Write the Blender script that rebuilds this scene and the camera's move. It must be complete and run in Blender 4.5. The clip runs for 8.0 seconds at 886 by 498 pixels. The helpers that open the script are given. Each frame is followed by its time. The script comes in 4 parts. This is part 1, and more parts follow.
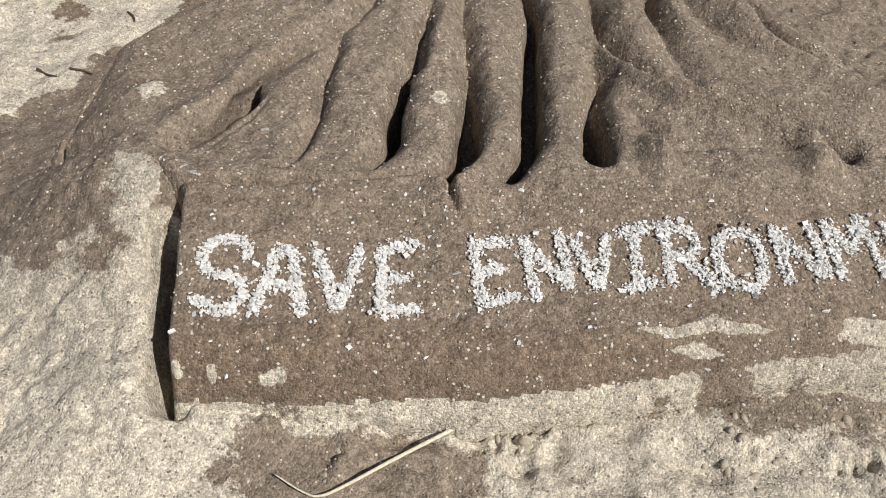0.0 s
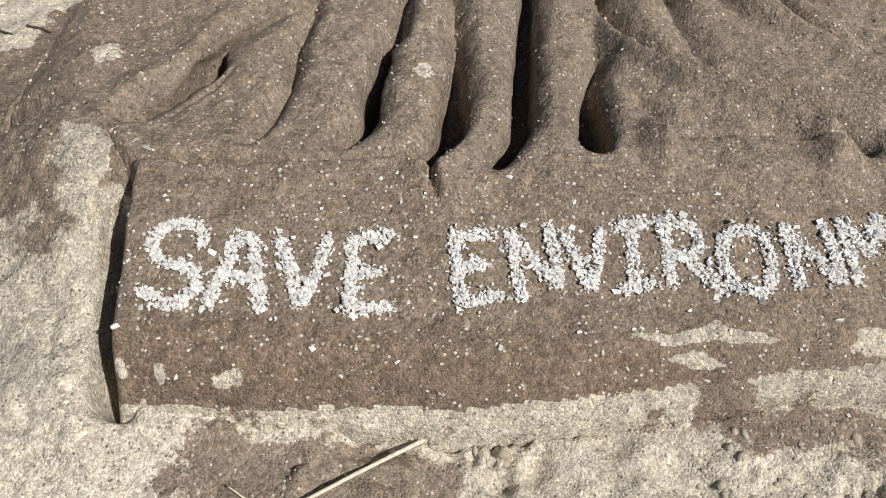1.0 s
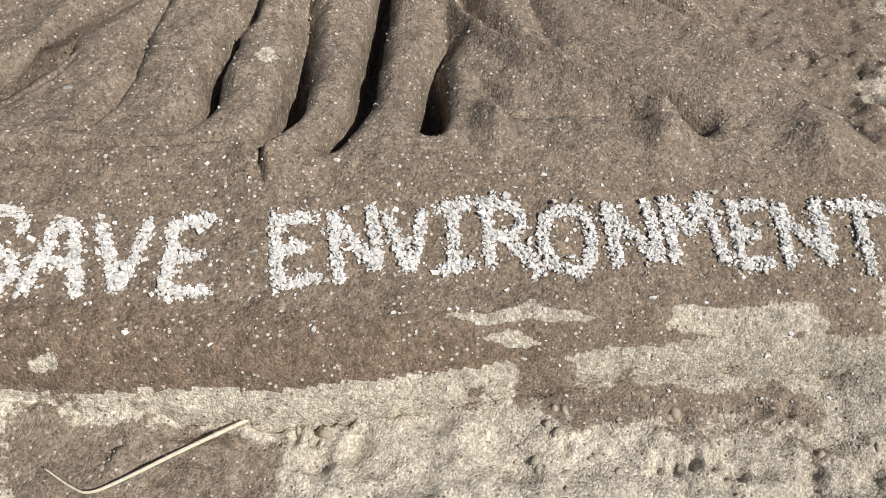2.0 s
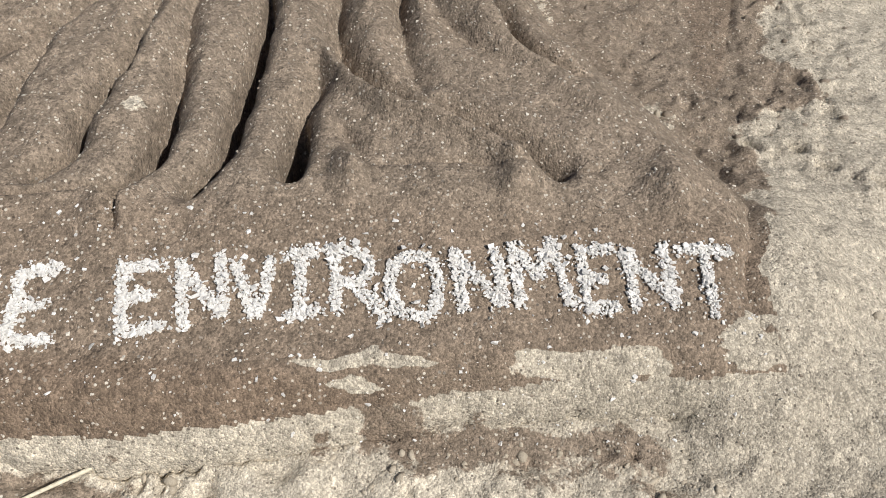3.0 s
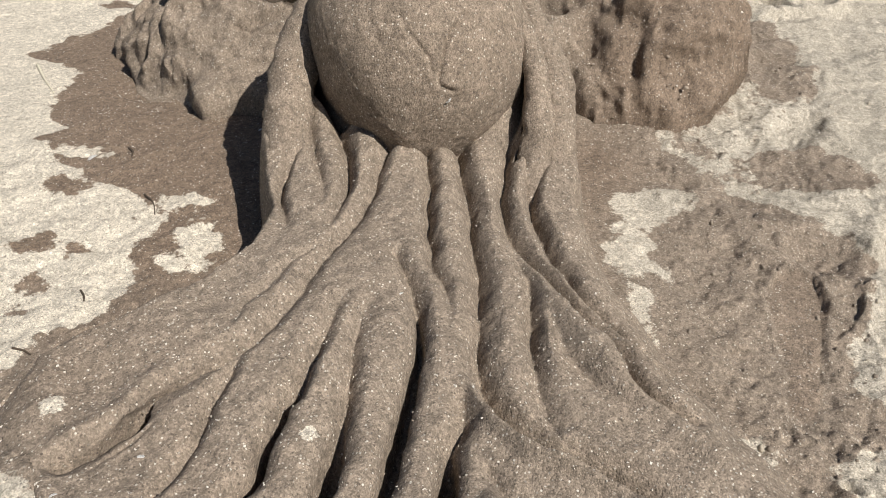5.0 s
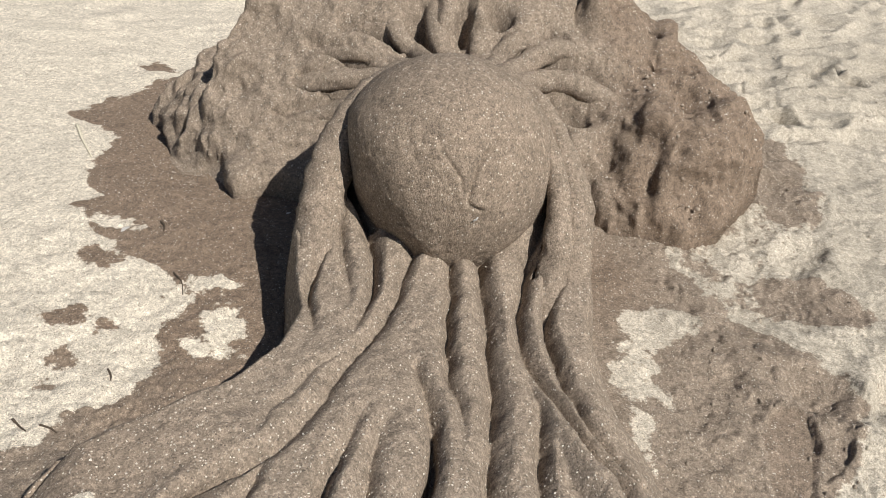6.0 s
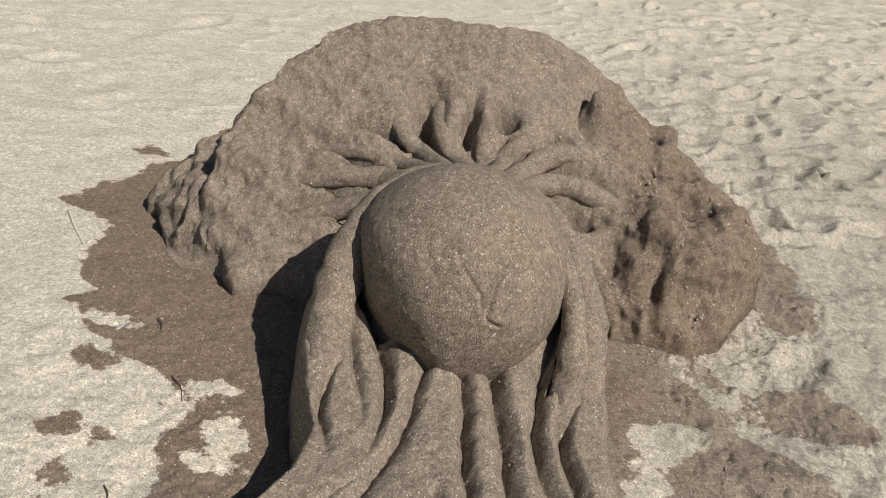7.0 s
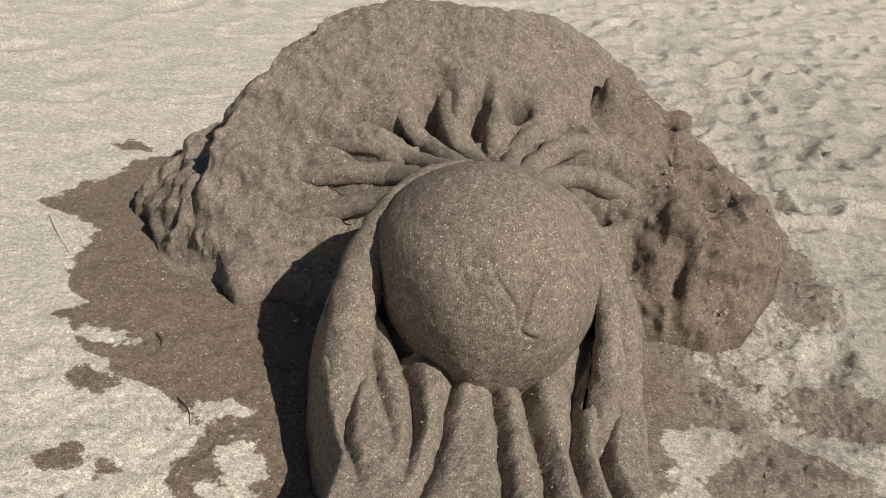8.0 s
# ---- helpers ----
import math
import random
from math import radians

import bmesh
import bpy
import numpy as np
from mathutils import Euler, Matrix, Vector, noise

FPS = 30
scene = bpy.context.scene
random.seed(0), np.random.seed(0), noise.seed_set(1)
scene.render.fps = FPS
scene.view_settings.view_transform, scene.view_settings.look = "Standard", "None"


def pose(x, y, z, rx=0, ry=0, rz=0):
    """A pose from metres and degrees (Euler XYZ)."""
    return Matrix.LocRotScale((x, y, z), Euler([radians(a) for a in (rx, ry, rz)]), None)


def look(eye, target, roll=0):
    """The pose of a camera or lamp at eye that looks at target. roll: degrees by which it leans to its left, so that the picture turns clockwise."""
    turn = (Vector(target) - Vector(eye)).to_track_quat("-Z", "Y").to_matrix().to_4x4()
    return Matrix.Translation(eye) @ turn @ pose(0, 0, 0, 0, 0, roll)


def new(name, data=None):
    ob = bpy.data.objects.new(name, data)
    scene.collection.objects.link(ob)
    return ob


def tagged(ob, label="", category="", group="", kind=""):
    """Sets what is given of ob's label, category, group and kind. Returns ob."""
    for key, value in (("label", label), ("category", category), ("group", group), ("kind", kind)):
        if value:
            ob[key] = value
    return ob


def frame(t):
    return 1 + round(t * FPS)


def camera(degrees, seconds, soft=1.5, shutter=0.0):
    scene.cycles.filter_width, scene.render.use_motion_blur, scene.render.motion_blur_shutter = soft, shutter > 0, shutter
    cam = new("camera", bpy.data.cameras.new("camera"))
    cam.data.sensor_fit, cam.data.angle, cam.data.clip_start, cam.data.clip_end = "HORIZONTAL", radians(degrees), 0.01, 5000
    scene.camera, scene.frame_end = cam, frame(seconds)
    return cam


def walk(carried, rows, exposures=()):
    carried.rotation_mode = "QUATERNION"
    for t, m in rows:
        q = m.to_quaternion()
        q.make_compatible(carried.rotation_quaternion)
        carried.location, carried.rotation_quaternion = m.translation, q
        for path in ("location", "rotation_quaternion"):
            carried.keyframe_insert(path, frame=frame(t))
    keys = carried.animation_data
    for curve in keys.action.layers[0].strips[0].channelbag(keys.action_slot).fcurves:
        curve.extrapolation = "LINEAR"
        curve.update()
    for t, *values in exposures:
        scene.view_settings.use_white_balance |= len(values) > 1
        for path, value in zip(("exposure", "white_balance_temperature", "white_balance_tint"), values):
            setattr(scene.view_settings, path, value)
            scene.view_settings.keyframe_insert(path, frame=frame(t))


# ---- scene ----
cam = camera(56.2, 8.0, soft=0.6)
PATH = [
    (0, (0.0252, -0.0066, 0.7452), (0.0168, 0.798, -0.1452), -0.9),
    (0.5, (0.0288, 0.0144, 0.7176), (0.0276, 0.8076, -0.183), 0.2),
    (1, (0.0396, 0.066, 0.7008), (0.0408, 0.8334, -0.2214), 1.1),
    (1.5, (0.1074, 0.0762, 0.7014), (0.1056, 0.8262, -0.2352), 0.2),
    (2, (0.2046, 0.0612, 0.7104), (0.2112, 0.8082, -0.2286), 0.7),
    (2.2, (0.2424, 0.057, 0.7128), (0.2598, 0.8022, -0.228), 1.0),
    (3.3, (0.351, 0.075, 0.7554), (0.3726, 0.8922, -0.123), 1.1),
    (3.5, (0.3462, 0.0828, 0.7806), (0.3468, 0.9306, -0.069), 0.1),
    (4, (0.3084, 0.0942, 0.8418), (0.2718, 0.9858, 0.0396), -0.9),
    (4.5, (0.27, 0.0888, 0.8862), (0.2106, 1.0164, 0.1272), -0.5),
    (4.7, (0.2544, 0.0792, 0.912), (0.189, 1.0278, 0.1806), -0.3),
    (5.8, (0.1854, 0.1002, 1.0824), (0.1338, 1.0842, 0.3978), 5.5),
    (6, (0.1734, 0.0924, 1.1064), (0.1128, 1.0926, 0.4458), 6.1),
    (6.5, (0.132, 0.1092, 1.143), (0.0702, 1.1358, 0.5244), 8.0),
    (7, (0.0528, 0.1548, 1.1616), (0.033, 1.2078, 0.5856), 8.9),
    (7.5, (-0.012, 0.201, 1.1808), (0.0072, 1.2606, 0.618), 7.2),
    (8, (-0.0666, 0.2748, 1.1442), (-0.0342, 1.3128, 0.543), 8.9),
]
walk(cam, [(t, look(eye, target, roll)) for t, eye, target, roll in PATH],
     exposures=[(0.0, -0.16), (2.0, -0.12), (3.5, -0.05), (4.5, 0.15), (6.0, 0.20), (6.5, 0.05), (7.0, -0.11), (7.5, -0.19), (8.0, -0.20)])
import itertools

# ---- world and sun ----
TO_SUN = Vector((0.67, -0.58, 1.0)).normalized()
world = bpy.data.worlds.new("sky")
scene.world = world
world.use_nodes = True
sky = world.node_tree.nodes.new("ShaderNodeTexSky")
sky.sky_type = "NISHITA"
sky.sun_disc = False
sky.sun_elevation = math.asin(TO_SUN.z)
sky.sun_rotation = math.atan2(TO_SUN.x, TO_SUN.y)
back = world.node_tree.nodes["Background"]
back.inputs["Strength"].default_value = 0.050
world.node_tree.links.new(sky.outputs[0], back.inputs["Color"])
sun = new("sun", bpy.data.lights.new("sun", "SUN"))
sun.data.energy = 5.0
sun.data.angle = radians(0.53)
sun.data.color = (1.0, 0.957, 0.90)
sun.matrix_world = look(TO_SUN * 10, (0, 0, 0))


# ---- materials ----
def material(name, rough=0.95, spec=0.2):
    mat = bpy.data.materials.new(name)
    mat.use_nodes = True
    bsdf = mat.node_tree.nodes["Principled BSDF"]
    bsdf.inputs["Roughness"].default_value = rough
    bsdf.inputs["Specular IOR Level"].default_value = spec
    return mat, mat.node_tree.nodes, mat.node_tree.links, bsdf


def ramp_node(nodes, stops):
    node = nodes.new("ShaderNodeValToRGB")
    els = node.color_ramp.elements
    while len(els) < len(stops):
        els.new(0.5)
    for el, (at, col) in zip(els, stops):
        el.position = at
        el.color = (*col, 1) if isinstance(col, tuple) else (col, col, col, 1)
    return node


def noise_node(nodes, links, coord, scale, detail=3.0, rough=0.6):
    node = nodes.new("ShaderNodeTexNoise")
    node.inputs["Scale"].default_value = scale
    node.inputs["Detail"].default_value = detail
    node.inputs["Roughness"].default_value = rough
    links.new(coord, node.inputs["Vector"])
    return node


def mix_node(nodes, links, kind, fac, a, b):
    node = nodes.new("ShaderNodeMix")
    node.data_type = "RGBA"
    node.blend_type = kind
    for value, socket in ((fac, node.inputs[0]), (a, node.inputs[6]), (b, node.inputs[7])):
        if isinstance(value, (int, float)):
            socket.default_value = value
        elif isinstance(value, tuple):
            socket.default_value = (*value, 1)
        else:
            links.new(value, socket)
    return node.outputs[2]


TRODDEN = (0.365, 0.325, 0.260)
DRY, WET, DAMP = (0.575, 0.516, 0.420), (0.250, 0.202, 0.155), (0.198, 0.148, 0.108)


def sand_material(name, grain=1.0, rough=1.0, fleck=0.10, lumps=70, detail=4, harsh=0.55):
    """Sand: pale where dry, grey-brown where moist, reddish where soaked; grains, shell specks and fine relief."""
    mat, nodes, links, bsdf = material(name)
    coord = nodes.new("ShaderNodeTexCoord").outputs["Object"]
    wet = nodes.new("ShaderNodeAttribute")
    wet.attribute_name = "wet"
    damp = nodes.new("ShaderNodeAttribute")
    damp.attribute_name = "damp"
    # ragged edge between dry and moist sand
    edge = noise_node(nodes, links, coord, 17, 11, 0.74)
    add = nodes.new("ShaderNodeMath")
    add.operation = "MULTIPLY_ADD"
    links.new(edge.outputs["Fac"], add.inputs[0])
    add.inputs[1].default_value = 1.5
    links.new(wet.outputs["Fac"], add.inputs[2])
    less = nodes.new("ShaderNodeMath")
    less.operation = "SUBTRACT"
    less.inputs[1].default_value = 0.75
    step = ramp_node(nodes, [(0.47, 0.0), (0.54, 1.0)])
    links.new(less.outputs[0], step.inputs[0])
    links.new(add.outputs[0], less.inputs[0])
    moist = mix_node(nodes, links, "MIX", damp.outputs["Fac"], WET, DAMP)
    grey = nodes.new("ShaderNodeAttribute")
    grey.attribute_name = "trodden"
    dry = mix_node(nodes, links, "MIX", grey.outputs["Fac"], DRY, TRODDEN)
    base = mix_node(nodes, links, "MIX", step.outputs[0], dry, moist)
    # blotches some centimetres wide
    blot = noise_node(nodes, links, coord, 14, 5, 0.65)
    blot_r = ramp_node(nodes, [(0.25, 0.87), (0.75, 1.11)])
    links.new(blot.outputs["Fac"], blot_r.inputs[0])
    base = mix_node(nodes, links, "MULTIPLY", 1.0, base, blot_r.outputs[0])
    # grains, each with its own tone
    cells = []
    for size, low, high in ((880 * grain, 0.74, 1.24), (430 * grain, 0.70, 1.27), (215 * grain, 0.88, 1.12), (110 * grain, 1 - fleck, 1 + fleck)):
        cell = nodes.new("ShaderNodeTexVoronoi")
        cell.inputs["Scale"].default_value = size
        links.new(coord, cell.inputs["Vector"])
        tone = nodes.new("ShaderNodeSeparateColor")
        links.new(cell.outputs["Color"], tone.inputs[0])
        tone_r = ramp_node(nodes, [(0.0, low), (1.0, high)])
        links.new(tone.outputs[2], tone_r.inputs[0])
        base = mix_node(nodes, links, "MULTIPLY", 1.0, base, tone_r.outputs[0])
        cells.append(cell.outputs["Distance"])
    for size, low, high in ((75 * grain, 0.84, 1.16),):
        n = noise_node(nodes, links, coord, size, 3, 0.7)
        n_r = ramp_node(nodes, [(0.33, low), (0.67, high)])
        links.new(n.outputs["Fac"], n_r.inputs[0])
        base = mix_node(nodes, links, "MULTIPLY", 1.0, base, n_r.outputs[0])
    # pale shell specks and dark mineral specks
    vor = nodes.new("ShaderNodeTexVoronoi")
    vor.inputs["Scale"].default_value = 230 * grain
    links.new(coord, vor.inputs["Vector"])
    near = ramp_node(nodes, [(0.26, 1.0), (0.38, 0.0)])
    links.new(vor.outputs["Distance"], near.inputs[0])
    sep = nodes.new("ShaderNodeSeparateColor")
    links.new(vor.outputs["Color"], sep.inputs[0])
    pick = ramp_node(nodes, [(0.83, 0.0), (0.96, 0.9)])
    links.new(sep.outputs[0], pick.inputs[0])
    mul = nodes.new("ShaderNodeMath")
    mul.operation = "MULTIPLY"
    links.new(near.outputs[0], mul.inputs[0])
    links.new(pick.outputs[0], mul.inputs[1])
    base = mix_node(nodes, links, "MIX", mul.outputs[0], base, (0.64, 0.59, 0.505))
    pick2 = ramp_node(nodes, [(0.86, 0.0), (0.88, 0.7)])
    links.new(sep.outputs[1], pick2.inputs[0])
    mul2 = nodes.new("ShaderNodeMath")
    mul2.operation = "MULTIPLY"
    links.new(near.outputs[0], mul2.inputs[0])
    links.new(pick2.outputs[0], mul2.inputs[1])
    base = mix_node(nodes, links, "MIX", mul2.outputs[0], base, (0.07, 0.055, 0.045))
    links.new(base, bsdf.inputs["Base Color"])
    # relief: soft lumps of a centimetre or two, granules of some millimetres
    lump = noise_node(nodes, links, coord, lumps, detail, harsh)
    b1 = nodes.new("ShaderNodeBump")
    b1.inputs["Distance"].default_value = 0.0024 * rough
    b1.inputs["Strength"].default_value = 0.8
    links.new(lump.outputs["Fac"], b1.inputs["Height"])
    b3 = nodes.new("ShaderNodeBump")
    b3.invert = True
    b3.inputs["Distance"].default_value = 0.0011
    b3.inputs["Strength"].default_value = 0.9
    links.new(cells[1], b3.inputs["Height"])
    b4 = nodes.new("ShaderNodeBump")
    b4.invert = True
    b4.inputs["Distance"].default_value = 0.0009 * rough
    b4.inputs["Strength"].default_value = 0.8
    links.new(cells[2], b4.inputs["Height"])
    links.new(b1.outputs[0], b4.inputs["Normal"])
    links.new(b4.outputs[0], b3.inputs["Normal"])
    b2 = nodes.new("ShaderNodeBump")
    b2.invert = True
    b2.inputs["Distance"].default_value = 0.0006
    b2.inputs["Strength"].default_value = 0.7
    links.new(cells[0], b2.inputs["Height"])
    links.new(b3.outputs[0], b2.inputs["Normal"])
    links.new(b2.outputs[0], bsdf.inputs["Normal"])
    return mat


SAND = sand_material("sculpted_sand", 0.9, 1.0)
BEACH = sand_material("beach_sand", 1.0, 1.0, 0.13, 40, 6, 0.60)


def island_material(name, low, high, rough=0.7, scale=900):
    """Many small pieces, each with its own tone."""
    mat, nodes, links, bsdf = material(name, rough, 0.3)
    geo = nodes.new("ShaderNodeNewGeometry")
    tone = ramp_node(nodes, [(0.0, low), (1.0, high)])
    links.new(geo.outputs["Random Per Island"], tone.inputs[0])
    coord = nodes.new("ShaderNodeTexCoord").outputs["Object"]
    n = noise_node(nodes, links, coord, scale, 3)
    r = ramp_node(nodes, [(0.3, 0.75), (0.7, 1.12)])
    links.new(n.outputs["Fac"], r.inputs[0])
    links.new(mix_node(nodes, links, "MULTIPLY", 1.0, tone.outputs[0], r.outputs[0]), bsdf.inputs["Base Color"])
    bump = nodes.new("ShaderNodeBump")
    bump.inputs["Distance"].default_value = 0.0008
    links.new(n.outputs["Fac"], bump.inputs["Height"])
    links.new(bump.outputs[0], bsdf.inputs["Normal"])
    return mat


SHELL = island_material("crushed_white_shell", (0.68, 0.66, 0.63), (0.92, 0.905, 0.875))
PEBBLE = island_material("pale_shell_grit", (0.26, 0.21, 0.16), (0.78, 0.73, 0.64))
CRUMB = island_material("moist_sand_crumb", (0.24, 0.195, 0.15), (0.36, 0.30, 0.235), 0.95)
DRY_CRUMB = island_material("dry_sand_crumb", (0.42, 0.365, 0.285), (0.52, 0.455, 0.36), 0.95)
REED = island_material("dry_reed", (0.66, 0.60, 0.46), (0.74, 0.68, 0.53), 0.6, 300)
TWIG = island_material("dark_twig", (0.07, 0.05, 0.035), (0.11, 0.085, 0.06), 0.8, 300)

# ---- noise over the plan ----
TABLE = np.random.RandomState(7).rand(256, 256)


def value_noise(x, y):
    xi, yi = np.floor(x).astype(int), np.floor(y).astype(int)
    fx, fy = x - xi, y - yi
    fx, fy = fx * fx * (3 - 2 * fx), fy * fy * (3 - 2 * fy)
    a, b = TABLE[xi % 256, yi % 256], TABLE[(xi + 1) % 256, yi % 256]
    c, d = TABLE[xi % 256, (yi + 1) % 256], TABLE[(xi + 1) % 256, (yi + 1) % 256]
    return (a * (1 - fx) + b * fx) * (1 - fy) + (c * (1 - fx) + d * fx) * fy


def fbm(x, y, size, octaves=4, seed=0, gain=0.5):
    """Noise between about -1 and 1 whose largest lumps are size metres wide."""
    total, amp, norm = 0, 1.0, 0
    for i in range(octaves):
        ca, sa = math.cos(0.6 * i + seed), math.sin(0.6 * i + seed)
        f = 2 ** i / size
        total = total + amp * (2 * value_noise((x * ca - y * sa) * f + 17.3 * i + 31.7 * seed, (x * sa + y * ca) * f + 9.1 * i + 5.3 * seed) - 1)
        norm += amp
        amp *= gain
    return total / norm * 1.4


def billow(x, y, size, octaves=3, seed=0):
    """Rounded lumps with creases between them, 0 to 1."""
    return np.clip(1.0 - np.abs(fbm(x, y, size, octaves, seed)) * 1.2, 0, 1)


def noise3(p, size, octaves=3, seed=0, gain=0.55):
    """Noise in space, about -1 to 1, for points n x 3."""
    total, amp, norm = 0, 1.0, 0
    for i in range(octaves):
        q = p * (2 ** i / size) + 13.7 * i + 3.1 * seed
        k = np.floor(q).astype(int)
        f = q - k
        f = f * f * (3 - 2 * f)
        value = 0
        for dx in (0, 1):
            for dy in (0, 1):
                for dz in (0, 1):
                    w = (f[:, 0] if dx else 1 - f[:, 0]) * (f[:, 1] if dy else 1 - f[:, 1]) * (f[:, 2] if dz else 1 - f[:, 2])
                    value = value + w * TABLE[(k[:, 0] + dx + 57 * (k[:, 2] + dz)) % 256, (k[:, 1] + dy + 91 * (k[:, 2] + dz)) % 256]
        total = total + amp * (2 * value - 1)
        norm += amp
        amp *= gain
    return total / norm * 1.4


def lumps3(p, size, octaves=2, seed=0):
    return np.clip(1.0 - 1.2 * np.abs(noise3(p, size, octaves, seed)), 0, 1)


def sstep(v, a, b):
    u = np.clip((v - a) / (b - a), 0, 1)
    return u * u * (3 - 2 * u)


def smin(a, b, k):
    h = np.clip(0.5 + 0.5 * (b - a) / k, 0, 1)
    return b * (1 - h) + a * h - k * h * (1 - h)


def bell(x, y, cx, cy, rx, ry):
    return np.exp(-((x - cx) / rx) ** 2 - ((y - cy) / ry) ** 2)


def line_distance(x, y, pts):
    """Distance to a line through pts, how far along it (0 to 1), and on which side."""
    best, along, side = np.full(x.shape, 1e9), np.zeros(x.shape), np.zeros(x.shape)
    lengths = [math.dist(a, b) for a, b in zip(pts, pts[1:])]
    total, done = sum(lengths), 0.0
    for (ax, ay), (bx, by), ln in zip(pts, pts[1:], lengths):
        u = np.clip(((x - ax) * (bx - ax) + (y - ay) * (by - ay)) / ln ** 2, 0, 1)
        d = np.hypot(x - ax - u * (bx - ax), y - ay - u * (by - ay))
        closer = d < best
        best = np.where(closer, d, best)
        along = np.where(closer, (done + u * ln) / total, along)
        side = np.where(closer, x - ax - u * (bx - ax), side)
        done += ln
    return best, along, side


def smooth_line(pts, steps=5):
    """A rounded line through a few bends."""
    p = [Vector(q).to_3d() if len(q) == 2 else Vector(q) for q in pts]
    p = [2 * p[0] - p[1]] + p + [2 * p[-1] - p[-2]]
    out = []
    for a, b, c, d in zip(p, p[1:], p[2:], p[3:]):
        for i in range(steps):
            t = i / steps
            out.append(0.5 * (2 * b + (c - a) * t + (2 * a - 5 * b + 4 * c - d) * t * t + (3 * b - a - 3 * c + d) * t ** 3))
    return out + [p[-2]]


# ---- form of the sculpture, as heights over the plan ----
GLOBE = (0.062, 1.690, 0.268)
GLOBE_R = 0.238

# creases carved between the roots: bends, depth, half width, depth at start / middle / end
CLEFTS = []


def cleft(bends, depth, width, fade=(0.4, 1, 0.6), divides=False):
    CLEFTS.append(([(v.x, v.y) for v in smooth_line(bends)], depth, width, fade, divides))


# hollows with a floor and steep walls
CAVES = []


def cave(bends, depth, width, fade):
    CAVES.append(([(v.x, v.y) for v in smooth_line(bends)], depth, width, fade))


cleft([(0.029, 1.500), (0.010, 1.332), (-0.012, 1.230), (-0.046, 1.119), (-0.080, 1.006), (-0.118, 0.932), (-0.197, 0.834), (-0.226, 0.774), (-0.279, 0.715)], 0.040, 0.034, (1, 0.55, 1), True)
cave([(-0.178, 0.858), (-0.198, 0.827), (-0.225, 0.772), (-0.253, 0.736), (-0.284, 0.712)], 0.085, 0.0105, (0.2, 1, 0.4))
cleft([(-0.025, 1.198), (-0.078, 1.140), (-0.111, 1.058), (-0.139, 0.977)], 0.010, 0.022, (0.4, 1, 0.4))
cleft([(-0.188, 0.800), (-0.211, 0.756), (-0.239, 0.719)], 0.012, 0.014, (0.3, 1, 0.4))
cleft([(-0.100, 0.985), (-0.117, 0.884), (-0.128, 0.808), (-0.139, 0.741), (-0.154, 0.686)], 0.026, 0.026, (0.3, 1, 0.7), True)
cleft([(0.017, 1.066), (-0.010, 0.948), (-0.025, 0.853), (-0.034, 0.784), (-0.041, 0.729), (-0.061, 0.690)], 0.045, 0.034, (0.1, 1, 0.8), True)
cave([(-0.021, 0.866), (-0.032, 0.788), (-0.041, 0.729), (-0.062, 0.690)], 0.100, 0.0100, (0.6, 1, 0.6))
cleft([(0.050, 1.069), (0.048, 0.943), (0.054, 0.850), (0.052, 0.781), (0.042, 0.726), (0.021, 0.668)], 0.045, 0.034, (0.1, 0.8, 1), True)
cave([(0.053, 0.860), (0.051, 0.786), (0.044, 0.731), (0.034, 0.685), (0.022, 0.668)], 0.090, 0.0155, (0.25, 0.75, 1.0))
cleft([(0.079, 1.177), (0.101, 1.133), (0.120, 1.077), (0.135, 0.999), (0.137, 0.908), (0.130, 0.808), (0.118, 0.716), (0.092, 0.673)], 0.045, 0.034, (0.45, 1, 0.9), True)
cave([(0.126, 1.045), (0.138, 0.974), (0.136, 0.898), (0.128, 0.798), (0.117, 0.716), (0.097, 0.674)], 0.090, 0.0120, (0.4, 0.9, 1.0))
cleft([(0.100, 1.533), (0.116, 1.399), (0.124, 1.261), (0.144, 1.185), (0.171, 1.105), (0.186, 1.031)], 0.044, 0.030, (0.8, 1, 0.1), True)
cleft([(0.166, 1.520), (0.192, 1.354), (0.210, 1.239), (0.222, 1.148), (0.223, 1.022), (0.240, 0.918), (0.276, 0.851), (0.327, 0.803), (0.376, 0.784), (0.423, 0.762), (0.473, 0.723)], 0.0445, 0.044, (1.1, 0.85, 1.1), True)
cave([(0.350, 0.794), (0.376, 0.784), (0.423, 0.762), (0.473, 0.723)], 0.050, 0.0050, (0.2, 0.6, 1.2))
cleft([(0.279, 1.216), (0.304, 1.099), (0.302, 1.005), (0.310, 0.936), (0.321, 0.875), (0.338, 0.828)], 0.036, 0.036, (0.2, 1.0, 0.25))
cleft([(0.331, 1.060), (0.373, 0.953), (0.428, 0.900), (0.476, 0.861)], 0.018, 0.036, (0.3, 1, 0.3))
cleft([(0.301, 1.661), (0.259, 1.474), (0.251, 1.379), (0.276, 1.271), (0.342, 1.147), (0.390, 1.060), (0.435, 0.994), (0.468, 0.920), (0.522, 0.875)], 0.0445, 0.034, (1.2, 0.75, 0.5), True)
cleft([(0.350, 1.546), (0.315, 1.440), (0.310, 1.350), (0.339, 1.238), (0.382, 1.144), (0.425, 1.071), (0.477, 1.011), (0.540, 0.942)], 0.0445, 0.028, (1.1, 0.8, 0.35), True)
cleft([(0.211, 0.885), (0.208, 0.825), (0.198, 0.767), (0.192, 0.695)], 0.045, 0.034, (0.3, 1, 1))
